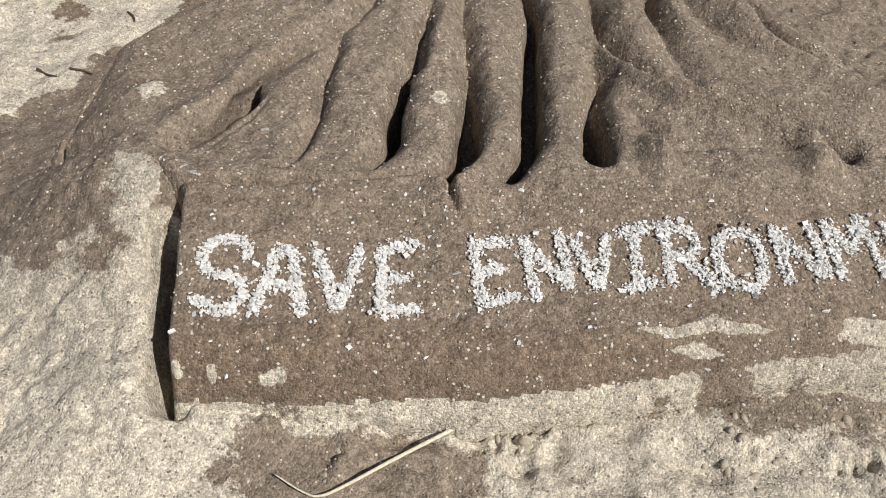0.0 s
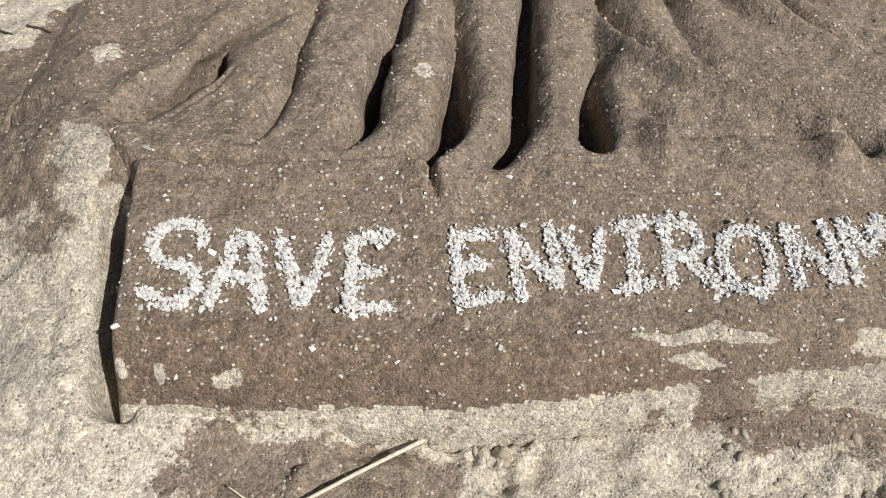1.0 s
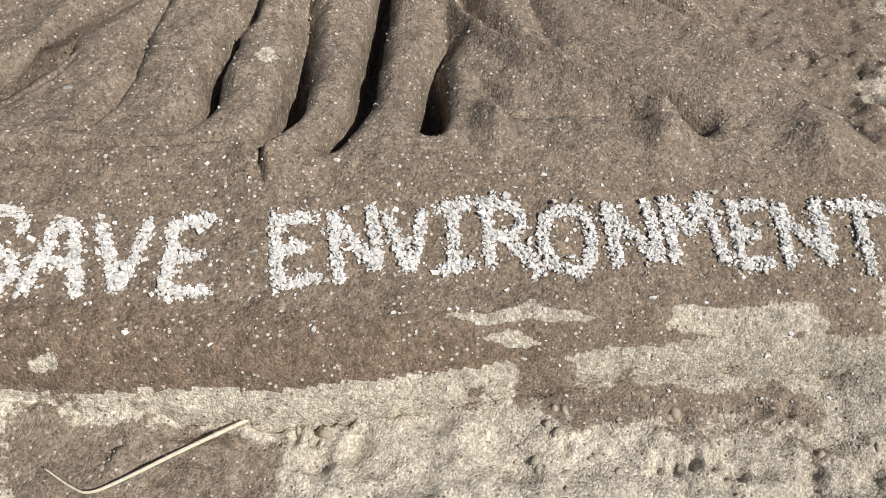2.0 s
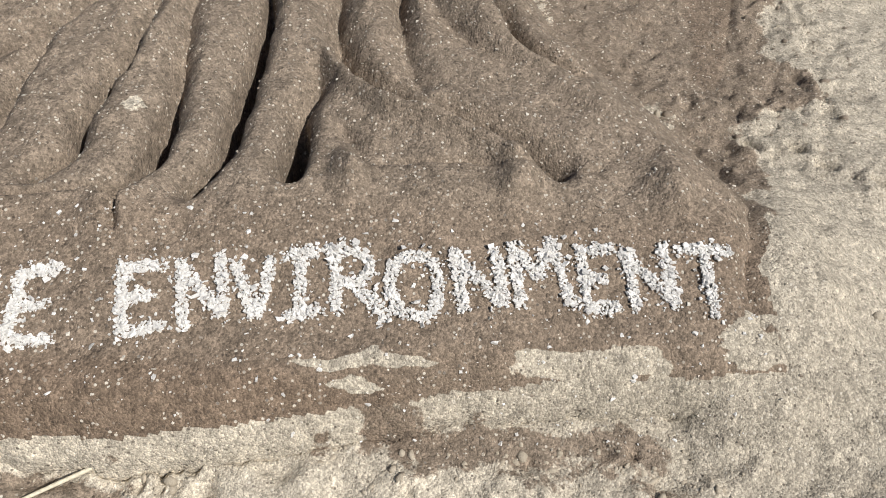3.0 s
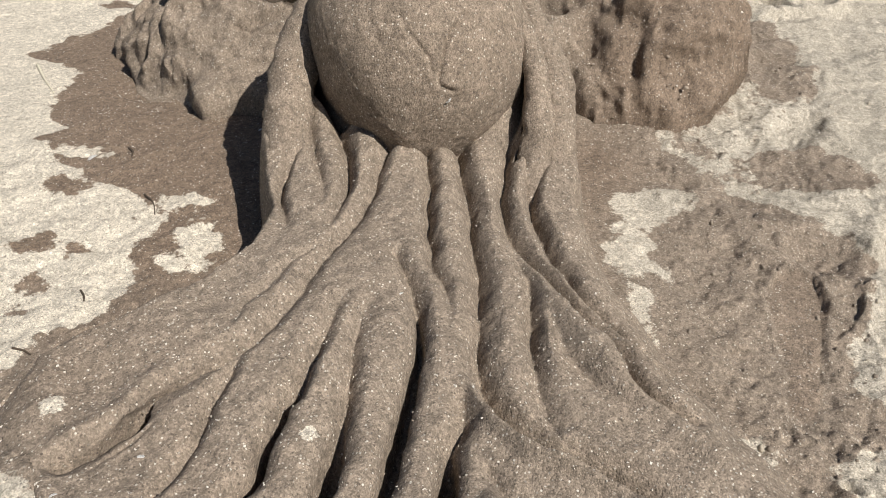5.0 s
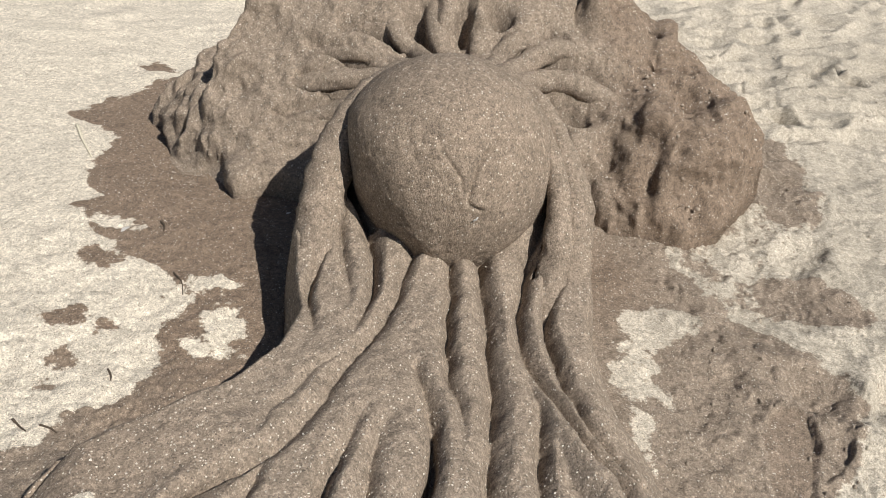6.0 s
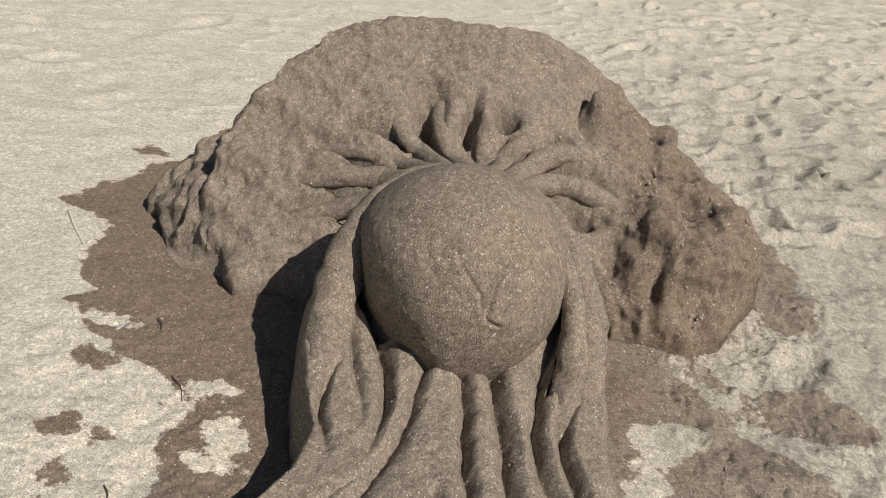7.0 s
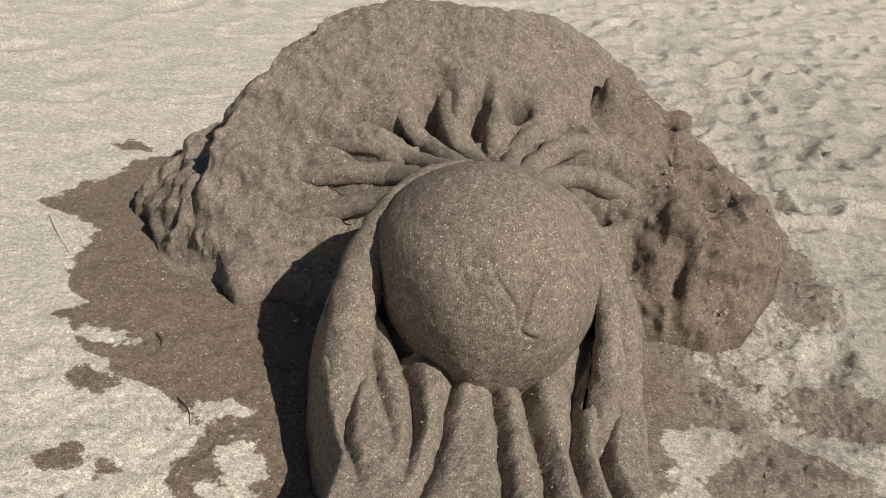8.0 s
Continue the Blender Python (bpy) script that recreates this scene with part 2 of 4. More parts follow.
cave([(0.205, 0.800), (0.202, 0.777), (0.195, 0.741), (0.192, 0.698)], 0.095, 0.0150, (0.3, 0.9, 1.0))
cleft([(0.232, 0.790), (0.262, 0.745), (0.272, 0.704)], 0.016, 0.022, (0.2, 1, 0.8))
cleft([(-0.146, 1.572), (-0.101, 1.443), (-0.067, 1.319)], 0.026, 0.024, (0.7, 1, 0.2))
cleft([(-0.087, 1.575), (-0.042, 1.445), (-0.033, 1.338), (-0.043, 1.245)], 0.044, 0.030, (1.1, 1, 0.2))
cleft([(-0.146, 1.458), (-0.150, 1.360), (-0.113, 1.234)], 0.040, 0.022, (0.5, 1, 0.2))
# low crests along the roots that run out to one side
CRESTS = [
    ([(0.222, 0.90), (0.250, 0.850), (0.300, 0.795), (0.360, 0.765), (0.420, 0.735), (0.455, 0.705), (0.440, 0.680)], 0.034, 0.018),
    ([(0.300, 1.150), (0.360, 1.040), (0.410, 0.960), (0.470, 0.880), (0.540, 0.820), (0.600, 0.770)], 0.016, 0.026),
    ([(0.345, 1.090), (0.420, 0.975), (0.500, 0.905), (0.590, 0.840)], 0.008, 0.016),
    ([(-0.190, 0.870), (-0.230, 0.800), (-0.290, 0.735)], 0.012, 0.030),
]
# open gaps between the globe and the arms that hold it
cave([(-0.172, 1.76), (-0.158, 1.68), (-0.118, 1.60), (-0.060, 1.545)], 0.16, 0.016, (0.8, 1, 0.4))
cave([(0.304, 1.70), (0.308, 1.62), (0.300, 1.545), (0.280, 1.47)], 0.12, 0.008, (0.8, 1, 0.5))
# the seams behind the slab, and the cut under a root's end
cleft([(-0.274, 0.645), (-0.195, 0.645), (-0.061, 0.656), (0.014, 0.668)], 0.012, 0.009, (0.8, 1, 0.8))
cleft([(0.033, 0.672), (0.028, 0.640), (0.034, 0.605)], 0.024, 0.014, (0.8, 1, 0.2))
cleft([(0.260, 0.682), (0.272, 0.704), (0.372, 0.713), (0.444, 0.705), (0.525, 0.717)], 0.009, 0.010, (0.4, 1, 0.6))
cleft([(-0.462, 1.036), (-0.478, 0.973), (-0.486, 0.872)], 0.055, 0.020, (0.6, 1, 0.3))
cleft([(-0.395, 0.945), (-0.413, 0.907), (-0.441, 0.819), (-0.448, 0.760)], 0.044, 0.018, (0.3, 1, 0.5))


def slab_plane(x, y):
    return 0.087 + 0.25 * (y - 0.47) - 0.06 * x


def slab_front(x):
    return 0.420 + 0.050 * sstep(x, 0.0, 0.5) + 0.008 * fbm(x, x * 0 + 2.0, 0.09, 3)


END_CUT = [(-0.283, 0.660), (-0.275, 0.597), (-0.267, 0.519), (-0.259, 0.447), (-0.248, 0.405)]


SOLE = [(0.740, 1.022), (0.760, 1.08), (0.775, 1.16), (0.792, 1.25), (0.805, 1.325)]
# cracks and broken edges in the crust: bends, half width, depth, height of the raised side
CRACKS = []


def crack(bends, wide=0.006, deep=0.012, lip=0.006):
    CRACKS.append(([(v.x, v.y) for v in smooth_line(bends, 4)], wide, deep, lip))


crack([(0.738, 1.300), (0.726, 1.19), (0.746, 1.095)], 0.005, 0.008, 0.0)
crack([(0.795, 1.06), (0.818, 1.19), (0.862, 1.315)], 0.005, 0.010, 0.010)
crack([(0.770, 1.378), (0.834, 1.380), (0.870, 1.33)], 0.006, 0.016, 0.008)
crack([(0.932, 1.335), (0.886, 1.231), (0.826, 1.165)], 0.006, 0.012, 0.020)
crack([(0.640, 1.245), (0.690, 1.283), (0.737, 1.289)], 0.005, 0.008, 0.016)
crack([(0.632, 1.168), (0.665, 1.165), (0.700, 1.138)], 0.005, 0.008, 0.014)
crack([(0.785, 1.035), (0.845, 1.040), (0.876, 1.005), (0.870, 0.955)], 0.006, 0.016, 0.012)
crack([(0.650, 0.962), (0.72, 0.936), (0.79, 0.930), (0.84, 0.94)], 0.007, 0.014, 0.006)
crack([(0.900, 1.00), (0.898, 0.955), (0.893, 0.915)], 0.005, 0.014, 0.006)
crack([(0.80, 0.720), (0.785, 0.66), (0.798, 0.61), (0.785, 0.55)], 0.004, 0.008, 0.004)
crack([(0.758, 0.66), (0.752, 0.60), (0.760, 0.55)], 0.004, 0.007, 0.003)
crack([(0.600, 0.500), (0.596, 0.46), (0.604, 0.42)], 0.004, 0.012, 0.003)
crack([(0.868, 0.85), (0.875, 0.80), (0.870, 0.74)], 0.005, 0.012, 0.010)
crack([(0.570, 1.545), (0.585, 1.515), (0.598, 1.50)], 0.006, 0.014, 0.004)
crack([(0.87, 1.55), (0.93, 1.50), (0.97, 1.43), (0.96, 1.36)], 0.007, 0.016, 0.012)
crack([(0.75, 1.52), (0.80, 1.47), (0.78, 1.42)], 0.006, 0.014, 0.008)
crack([(1.148, 3.09), (1.122, 2.88), (1.098, 2.60)], 0.010, 0.03, 0.01)
crack([(0.90, 3.24), (1.01, 3.14), (1.05, 2.98)], 0.012, 0.03, 0.015)
crack([(0.98, 1.92), (1.08, 1.83), (1.18, 1.86)], 0.008, 0.02, 0.012)
crack([(0.62, 1.90), (0.70, 1.84), (0.80, 1.85)], 0.006, 0.012, 0.010)


crack([(0.860, 2.374), (0.858, 2.209), (0.812, 2.095)], 0.008, 0.02, 0.012)
crack([(1.002, 2.256), (1.119, 2.295), (1.097, 2.186)], 0.008, 0.02, 0.012)
crack([(1.096, 1.824), (1.055, 1.690), (1.073, 1.647)], 0.008, 0.02, 0.012)
crack([(0.811, 1.816), (0.830, 1.80), (0.847, 1.771)], 0.008, 0.02, 0.012)
crack([(-0.086, 0.392), (-0.097, 0.378), (-0.102, 0.362)], 0.005, 0.030, 0.016)
crack([(-0.174, 0.421), (-0.150, 0.428), (-0.120, 0.432)], 0.004, 0.020, 0.006)
crack([(0.500, 0.448), (0.513, 0.439), (0.510, 0.428)], 0.004, 0.024, 0.006)
crack([(0.575, 0.405), (0.587, 0.390), (0.590, 0.358)], 0.003, 0.020, 0.004)
crack([(0.478, 0.385), (0.464, 0.370), (0.474, 0.345)], 0.003, 0.018, 0.004)
crack([(-0.207, 0.352), (-0.195, 0.362), (-0.183, 0.372)], 0.003, 0.016, 0.004)
crack([(-0.391, 0.610), (-0.37, 0.57), (-0.331, 0.530), (-0.318, 0.48), (-0.31, 0.44)], 0.005, 0.020, 0.006)
crack([(-0.44, 0.61), (-0.40, 0.585), (-0.37, 0.575)], 0.004, 0.018, 0.006)
crack([(-0.43, 0.52), (-0.395, 0.53), (-0.36, 0.51)], 0.004, 0.018, 0.006)


def ground_height(x, y):
    near = np.exp(-(np.hypot(x - 0.1, y - 1.2) / 4.0) ** 2)
    z = (0.010 * fbm(x, y, 0.45, 3, 1) + (0.002 + 0.002 * sstep(x, 0.2, 0.5)) * fbm(x, y, 0.09, 4, 2)) * near
    # sand banked up against the slab's end and front
    z = z + 0.042 * bell(x, y, -0.24, 0.44, 0.17, 0.07) + 0.138 * bell(x, y, -0.31, 0.70, 0.17, 0.18) * sstep(-x - np.interp(y, [0.60, 0.66, 0.76], [0.258, 0.268, 0.34]), -0.02, 0.01)
    bank = (np.minimum(slab_plane(x, y), 0.075) - np.interp(x, [0.62, 0.70], [0.017, 0.006])) * np.exp(-(np.maximum(x - 0.71, 0) / 0.13) ** 2)
    z = z + bank * sstep(x, 0.58, 0.63) * sstep(y, 0.40, 0.50) * sstep(-y, -0.86, -0.66)
    gap, _, _ = line_distance(x, y, END_CUT)
    z = z - 0.085 * np.clip(1.35 - gap / 0.017, 0, 1) * sstep(y, 0.41, 0.45) * sstep(-y, -0.655, -0.60)
    # crumbly sand before the slab
    trod = sstep(-y, -0.47, -0.40) * sstep(x, -0.35, 0.1)
    z = z + trod * (0.007 * (billow(x, y, 0.075, 3, 3) - 0.6) + 0.004 * fbm(x, y, 0.02, 3, 4)) * near
    # broken crust: thin plates that lie over one another, with small scarps at their edges
    side = sstep(x, 0.50, 0.66) * sstep(y, 0.2, 0.6)
    crust = np.clip(0.12 + 1.0 * side + 0.45 * sstep(-y, -0.5, -0.4) + 0.8 * sstep(-x, 0.22, 0.36) * sstep(-y, -2.0, -1.2), 0, 1) * near
    crust = crust * (1 - 0.65 * sstep(x, 0.84, 0.95) * sstep(-y, -1.35, -1.15)) * (1 - 0.6 * sstep(x, 0.6, 0.65) * sstep(-y, -0.85, -0.7))
    for size, high, count, seed in ((0.30, 0.008, 4, 50), (0.11, 0.0055, 3, 51), (0.045, 0.0026, 2, 56)):
        level = fbm(x, y, size, 5, seed, 0.55) * count
        z = z + crust * high * (np.floor(level) + sstep(level - np.floor(level), 0.92, 1.0)) / count * 2
    z = z + (0.0022 * fbm(x, y, 0.022, 3, 52) + 0.0015 * fbm(x, y, 0.06, 3, 54)) * near
    churned = bell(x, y, 0.80, 0.95, 0.14, 0.05) + bell(x, y, 0.92, 1.15, 0.06, 0.2) + bell(x, y, 0.70, 0.80, 0.05, 0.07) + bell(x, y, 0.66, 1.92, 0.15, 0.05)
    z = z + np.clip(churned, 0, 1) * 0.012 * (billow(x, y, 0.035, 3, 55) - 0.4)
    # print of a shoe sole, pressed aslant so that its sides stand as small scarps
    d, t, _ = line_distance(x, y, SOLE)
    half = np.interp(t, [0, 0.15, 0.35, 0.55, 0.85, 1], [0.020, 0.025, 0.024, 0.036, 0.055, 0.040])
    sole = sstep(half - d + 0.005 * fbm(x, y, 0.04, 3, 53), -0.003, 0.004)
    rim = np.exp(-((d - half - 0.011) / 0.009) ** 2)
    z = z * (1 - 0.7 * sole) - 0.007 * sole + 0.005 * rim * np.clip(0.45 + fbm(x, y, 0.05, 3, 5), 0, 1)
    for pts, wide, deep, lip in CRACKS:
        xs, ys = [p[0] for p in pts], [p[1] for p in pts]
        close = (x > min(xs) - 0.08) & (x < max(xs) + 0.08) & (y > min(ys) - 0.08) & (y < max(ys) + 0.08)
        if not close.any():
            continue
        cx, cy = x[close], y[close]
        d, t, side = line_distance(cx + 0.010 * fbm(cx, cy, 0.05, 3, 57), cy + 0.010 * fbm(cx, cy, 0.05, 3, 58), pts)
        ends = np.sin(np.pi * np.clip(t, 0.06, 0.94)) ** 0.5
        z[close] += ends * (0.55 * lip * np.exp(-(d / 0.024) ** 2) * sstep(side, -0.004, 0.004) - 0.30 * deep * np.exp(-(d / wide) ** 2))
    return z


DENTS = []


def trodden_far(x, y):
    """Soft hummocks of much-walked sand beyond the sculpture."""
    far = sstep(y, 2.3, 3.2) * (0.35 + 0.65 * sstep(x, -0.2, 1.2)) + sstep(x, 1.1, 1.7) * sstep(-y, -3.2, -2.3)
    far = far * np.exp(-(np.hypot(x, y) / 12.0) ** 2) * sstep(y, -1.2, 0.8)
    hum = fbm(x * 0.8 + y * 0.5, y * 1.3 - x * 0.45, 0.20, 4, 60)
    crest = 1 - np.abs(fbm(x * 0.9 + y * 0.45, y * 1.5 - x * 0.6, 0.26, 3, 62))
    return far * (0.016 * hum + 0.034 * crest ** 3 + 0.010 * np.abs(fbm(x, y, 0.13, 3, 61)))


def dent(x, y, long, wide, turn, depth):
    DENTS.append((x, y, long, wide, turn, depth))


for px, py in ((1.40, 3.36), (1.47, 3.28), (1.12, 2.85)):
    dent(px, py, 0.055, 0.035, -0.6, 0.045)
for px, py in ((0.820, 0.860), (0.849, 0.824), (0.612, 1.755), (0.905, 0.79), (0.76, 0.865), (0.93, 0.64)):
    dent(px, py, 0.015, 0.010, -0.6, 0.010)
for px, py in ((0.408, 0.383), (0.424, 0.380), (0.440, 0.384), (0.458, 0.383), (0.071, 0.405), (0.089, 0.407), (0.107, 0.402), (0.091, 0.423), (0.103, 0.428), (0.120, 0.424), (0.322, 0.396), (0.540, 0.436), (0.484, 0.376)):
    dent(px, py, 0.010, 0.007, 1.4, 0.0065)
rng = random.Random(11)
for i in range(260):
    dx = rng.uniform(0.75, 5.2)
    dy = rng.uniform(1.3, 7.5)
    if dx < 0.9 and dy < 2.6 or dx > 0.6 * dy + 1.2 or (dx < 1.0 and dy < 3.0 and rng.random() < 0.6):
        continue
    dent(dx, dy, rng.uniform(0.07, 0.14), rng.uniform(0.035, 0.06), rng.uniform(-0.5, 1.3), rng.uniform(0.010, 0.026))
for i in range(60):
    dent(rng.uniform(-2.8, 0.7), rng.uniform(2.9, 7.5), rng.uniform(0.08, 0.16), rng.uniform(0.04, 0.07), rng.uniform(0, 3), rng.uniform(0.004, 0.012))
for i in range(60):
    dent(rng.uniform(-0.05, 1.3), rng.uniform(0.15, 0.43), rng.uniform(0.010, 0.05), rng.uniform(0.008, 0.018), rng.uniform(0, 3), rng.uniform(0.003, 0.007))


def beach_height(x, y):
    z = ground_height(x, y) + trodden_far(x, y)
    for dx, dy, lo, wi, turn, depth in DENTS:
        near = (np.abs(x - dx) < 3 * lo) & (np.abs(y - dy) < 3 * lo)
        if not near.any():
            continue
        px, py = x[near] - dx, y[near] - dy
        ca, sa = math.cos(turn), math.sin(turn)
        r = ((px * ca + py * sa) / lo) ** 2 + ((-px * sa + py * ca) / wi) ** 2
        z[near] += depth * (1.3 * np.exp(-((np.sqrt(r) - 1.35) / 0.45) ** 2) * 0.35 - np.exp(-r ** 2))
    return z


def relief_height(x, y):
    """Slab, roots and the trunk's collar; under the beach outside them."""
    wob = 0.012 * fbm(x, y, 0.12, 3, 6) * sstep(y, 0.60, 0.75)
    plateau = np.interp(y, [0.60, 0.70, 0.85, 0.97, 1.20, 1.40, 1.50, 1.9], [0.120, 0.133, 0.137, 0.150, 0.148, 0.158, 0.180, 0.20]) - 0.05 * np.clip(x, 0, 1)
    blend = sstep(y, 0.60, 0.72)
    slab = slab_plane(x, y)
    top = slab * (1 - blend) + plateau * blend
    # sides
    top_l = np.interp(y, [0.44, 0.63, 0.76, 0.90, 1.0, 1.10, 1.18, 1.29, 1.40, 1.63, 1.9], [-0.240, -0.252, -0.34, -0.36, -0.26, -0.185, -0.150, -0.142, -0.182, -0.24, -0.20])
    foot_l = np.interp(y, [0.44, 0.63, 0.76, 0.90, 1.0, 1.10, 1.18, 1.29, 1.40, 1.63, 1.9], [-0.256, -0.268, -0.50, -0.48, -0.345, -0.245, -0.195, -0.178, -0.215, -0.27, -0.23])
    top_r = np.interp(y, [0.44, 0.60, 0.70, 0.80, 0.90, 1.00, 1.10, 1.25, 1.45, 1.9], [0.655, 0.655, 0.63, 0.54, 0.48, 0.43, 0.385, 0.37, 0.385, 0.385])
    foot_r = np.interp(y, [0.44, 0.60, 0.70, 0.83, 0.94, 1.03, 1.19, 1.40, 1.70, 1.9], [0.725, 0.725, 0.735, 0.70, 0.64, 0.58, 0.50, 0.43, 0.41, 0.41])
    side = np.clip((x - foot_l - wob) / (top_l - foot_l), 0, 1)
    side_l = np.sin(side * np.pi / 2) ** 0.9
    side = np.clip((foot_r + wob + 0.022 * fbm(x, y, 0.10, 4, 7) * sstep(-y, -0.75, -0.6) - x) / (foot_r - top_r), 0, 1)
    side_r = np.sin(side * np.pi / 2)
    z = top * side_l * side_r
    # rounded front edge of the slab
    front = slab_front(x)
    face = np.clip((y - front) / 0.052, 0, 1)
    z = z * np.sin(face * np.pi / 2) ** 0.7
    # collar that cups the globe
    rho = np.hypot(x - GLOBE[0], y - GLOBE[1])
    rise = 0.150 + 0.55 * np.clip(y - 1.46, 0, 0.20)
    collar = np.where(rho < 0.315, rise * np.sqrt(np.clip((0.315 - rho) / 0.035, 0, 1)), 0) * sstep(y, 1.42, 1.54)
    z = np.where(y > 1.72, z * sstep(-y, -1.95, -1.75), z)
    z = np.maximum(z, collar)
    # carving
    cut = np.zeros(x.shape)
    wx, wy = x + 0.006 * fbm(x, y, 0.06, 2, 8), y + 0.006 * fbm(x, y, 0.06, 2, 9)
    for pts, depth, width, fade, _ in CLEFTS:
        xs, ys = [p[0] for p in pts], [p[1] for p in pts]
        pad = 1.2 * width
        near = (x > min(xs) - pad) & (x < max(xs) + pad) & (y > min(ys) - pad) & (y < max(ys) + pad)
        if not near.any():
            continue
        d, s, side = line_distance(wx[near], wy[near], pts)
        strength = np.interp(s, [0, 0.5, 1], fade) * depth
        lean = np.where(side < 0, 0.62, 1.15) if depth > 0.045 else 0.9
        ends = np.clip(1 - d / (width * lean), 0, 1)
        cut[near] = np.maximum(cut[near], strength * ends ** 1.8)
    for pts, depth, width, fade in CAVES:
        d, s, _ = line_distance(wx, wy, pts)
        strength = np.interp(s, [0, 0.5, 1], fade)
        cut = np.maximum(cut, depth * np.minimum(strength * 1.3, 1) * sstep(width * strength + 0.004 - d, 0.0, 0.008))
    lift = sstep(z, 0.0, 0.06)
    z = z - cut * lift
    for pts, high, wide in CRESTS:
        d, s, _ = line_distance(wx, wy, pts)
        z = z + high * np.exp(-(d / wide) ** 2) * np.sin(np.pi * np.clip(0.1 + 0.8 * s, 0, 1)) * lift * (1 - sstep(cut, 0.004, 0.03))
    # toes that run out over the slab
    for tx, ty, r, h in ((0.262, 0.692, 0.018, 0.024), (0.432, 0.690, 0.020, 0.022), (0.606, 0.690, 0.024, 0.020), (0.03, 0.650, 0.026, 0.010), (0.16, 0.675, 0.05, 0.008), (0.36, 0.69, 0.09, 0.01)):
        z = z + h * bell(x, y, tx, ty, r, 1.7 * r) * lift
    z = z + lift * (0.005 * fbm(x, y, 0.07, 3, 10) + 0.0020 * fbm(x, y, 0.020, 3, 12) + 0.0008 * fbm(x, y, 0.008, 2, 13))
    outside = (side_l * side_r < 0.02) & (collar < 0.02) | (y < front) | (y > 1.99)
    return np.where(outside, -0.03, z + 0.012 * np.minimum(side_l * side_r * 6, 1) - 0.012)


BRANCHES = [
    [(0.00, 1.90), (-0.10, 2.02), (-0.22, 2.06), (-0.42, 2.05)],
    [(0.00, 1.90), (-0.13, 2.09), (-0.28, 2.12), (-0.46, 2.13)],
    [(0.02, 1.92), (-0.11, 2.13), (-0.24, 2.175), (-0.44, 2.20)],
    [(0.04, 1.94), (-0.07, 2.17), (-0.135, 2.225), (-0.21, 2.33)],
    [(0.07, 1.95), (0.018, 2.16), (-0.025, 2.22), (-0.05, 2.34)],
    [(0.09, 1.95), (0.085, 2.16), (0.077, 2.23), (0.068, 2.34)],
    [(0.11, 1.95), (0.130, 2.18), (0.180, 2.26), (0.30, 2.38)],
    [(0.13, 1.94), (0.19, 2.18), (0.29, 2.27), (0.47, 2.32)],
    [(0.15, 1.92), (0.23, 2.16), (0.35, 2.21), (0.50, 2.20)],
]
# grooves cut between the low branches
GROOVES = [[(-0.365, 2.185), (-0.245, 2.150), (-0.150, 2.105)], [(-0.375, 2.112), (-0.260, 2.090), (-0.160, 2.060)], [(-0.416, 2.050), (-0.280, 2.048), (-0.200, 2.035)], [(-0.290, 2.220), (-0.188, 2.230), (-0.108, 2.180)]]


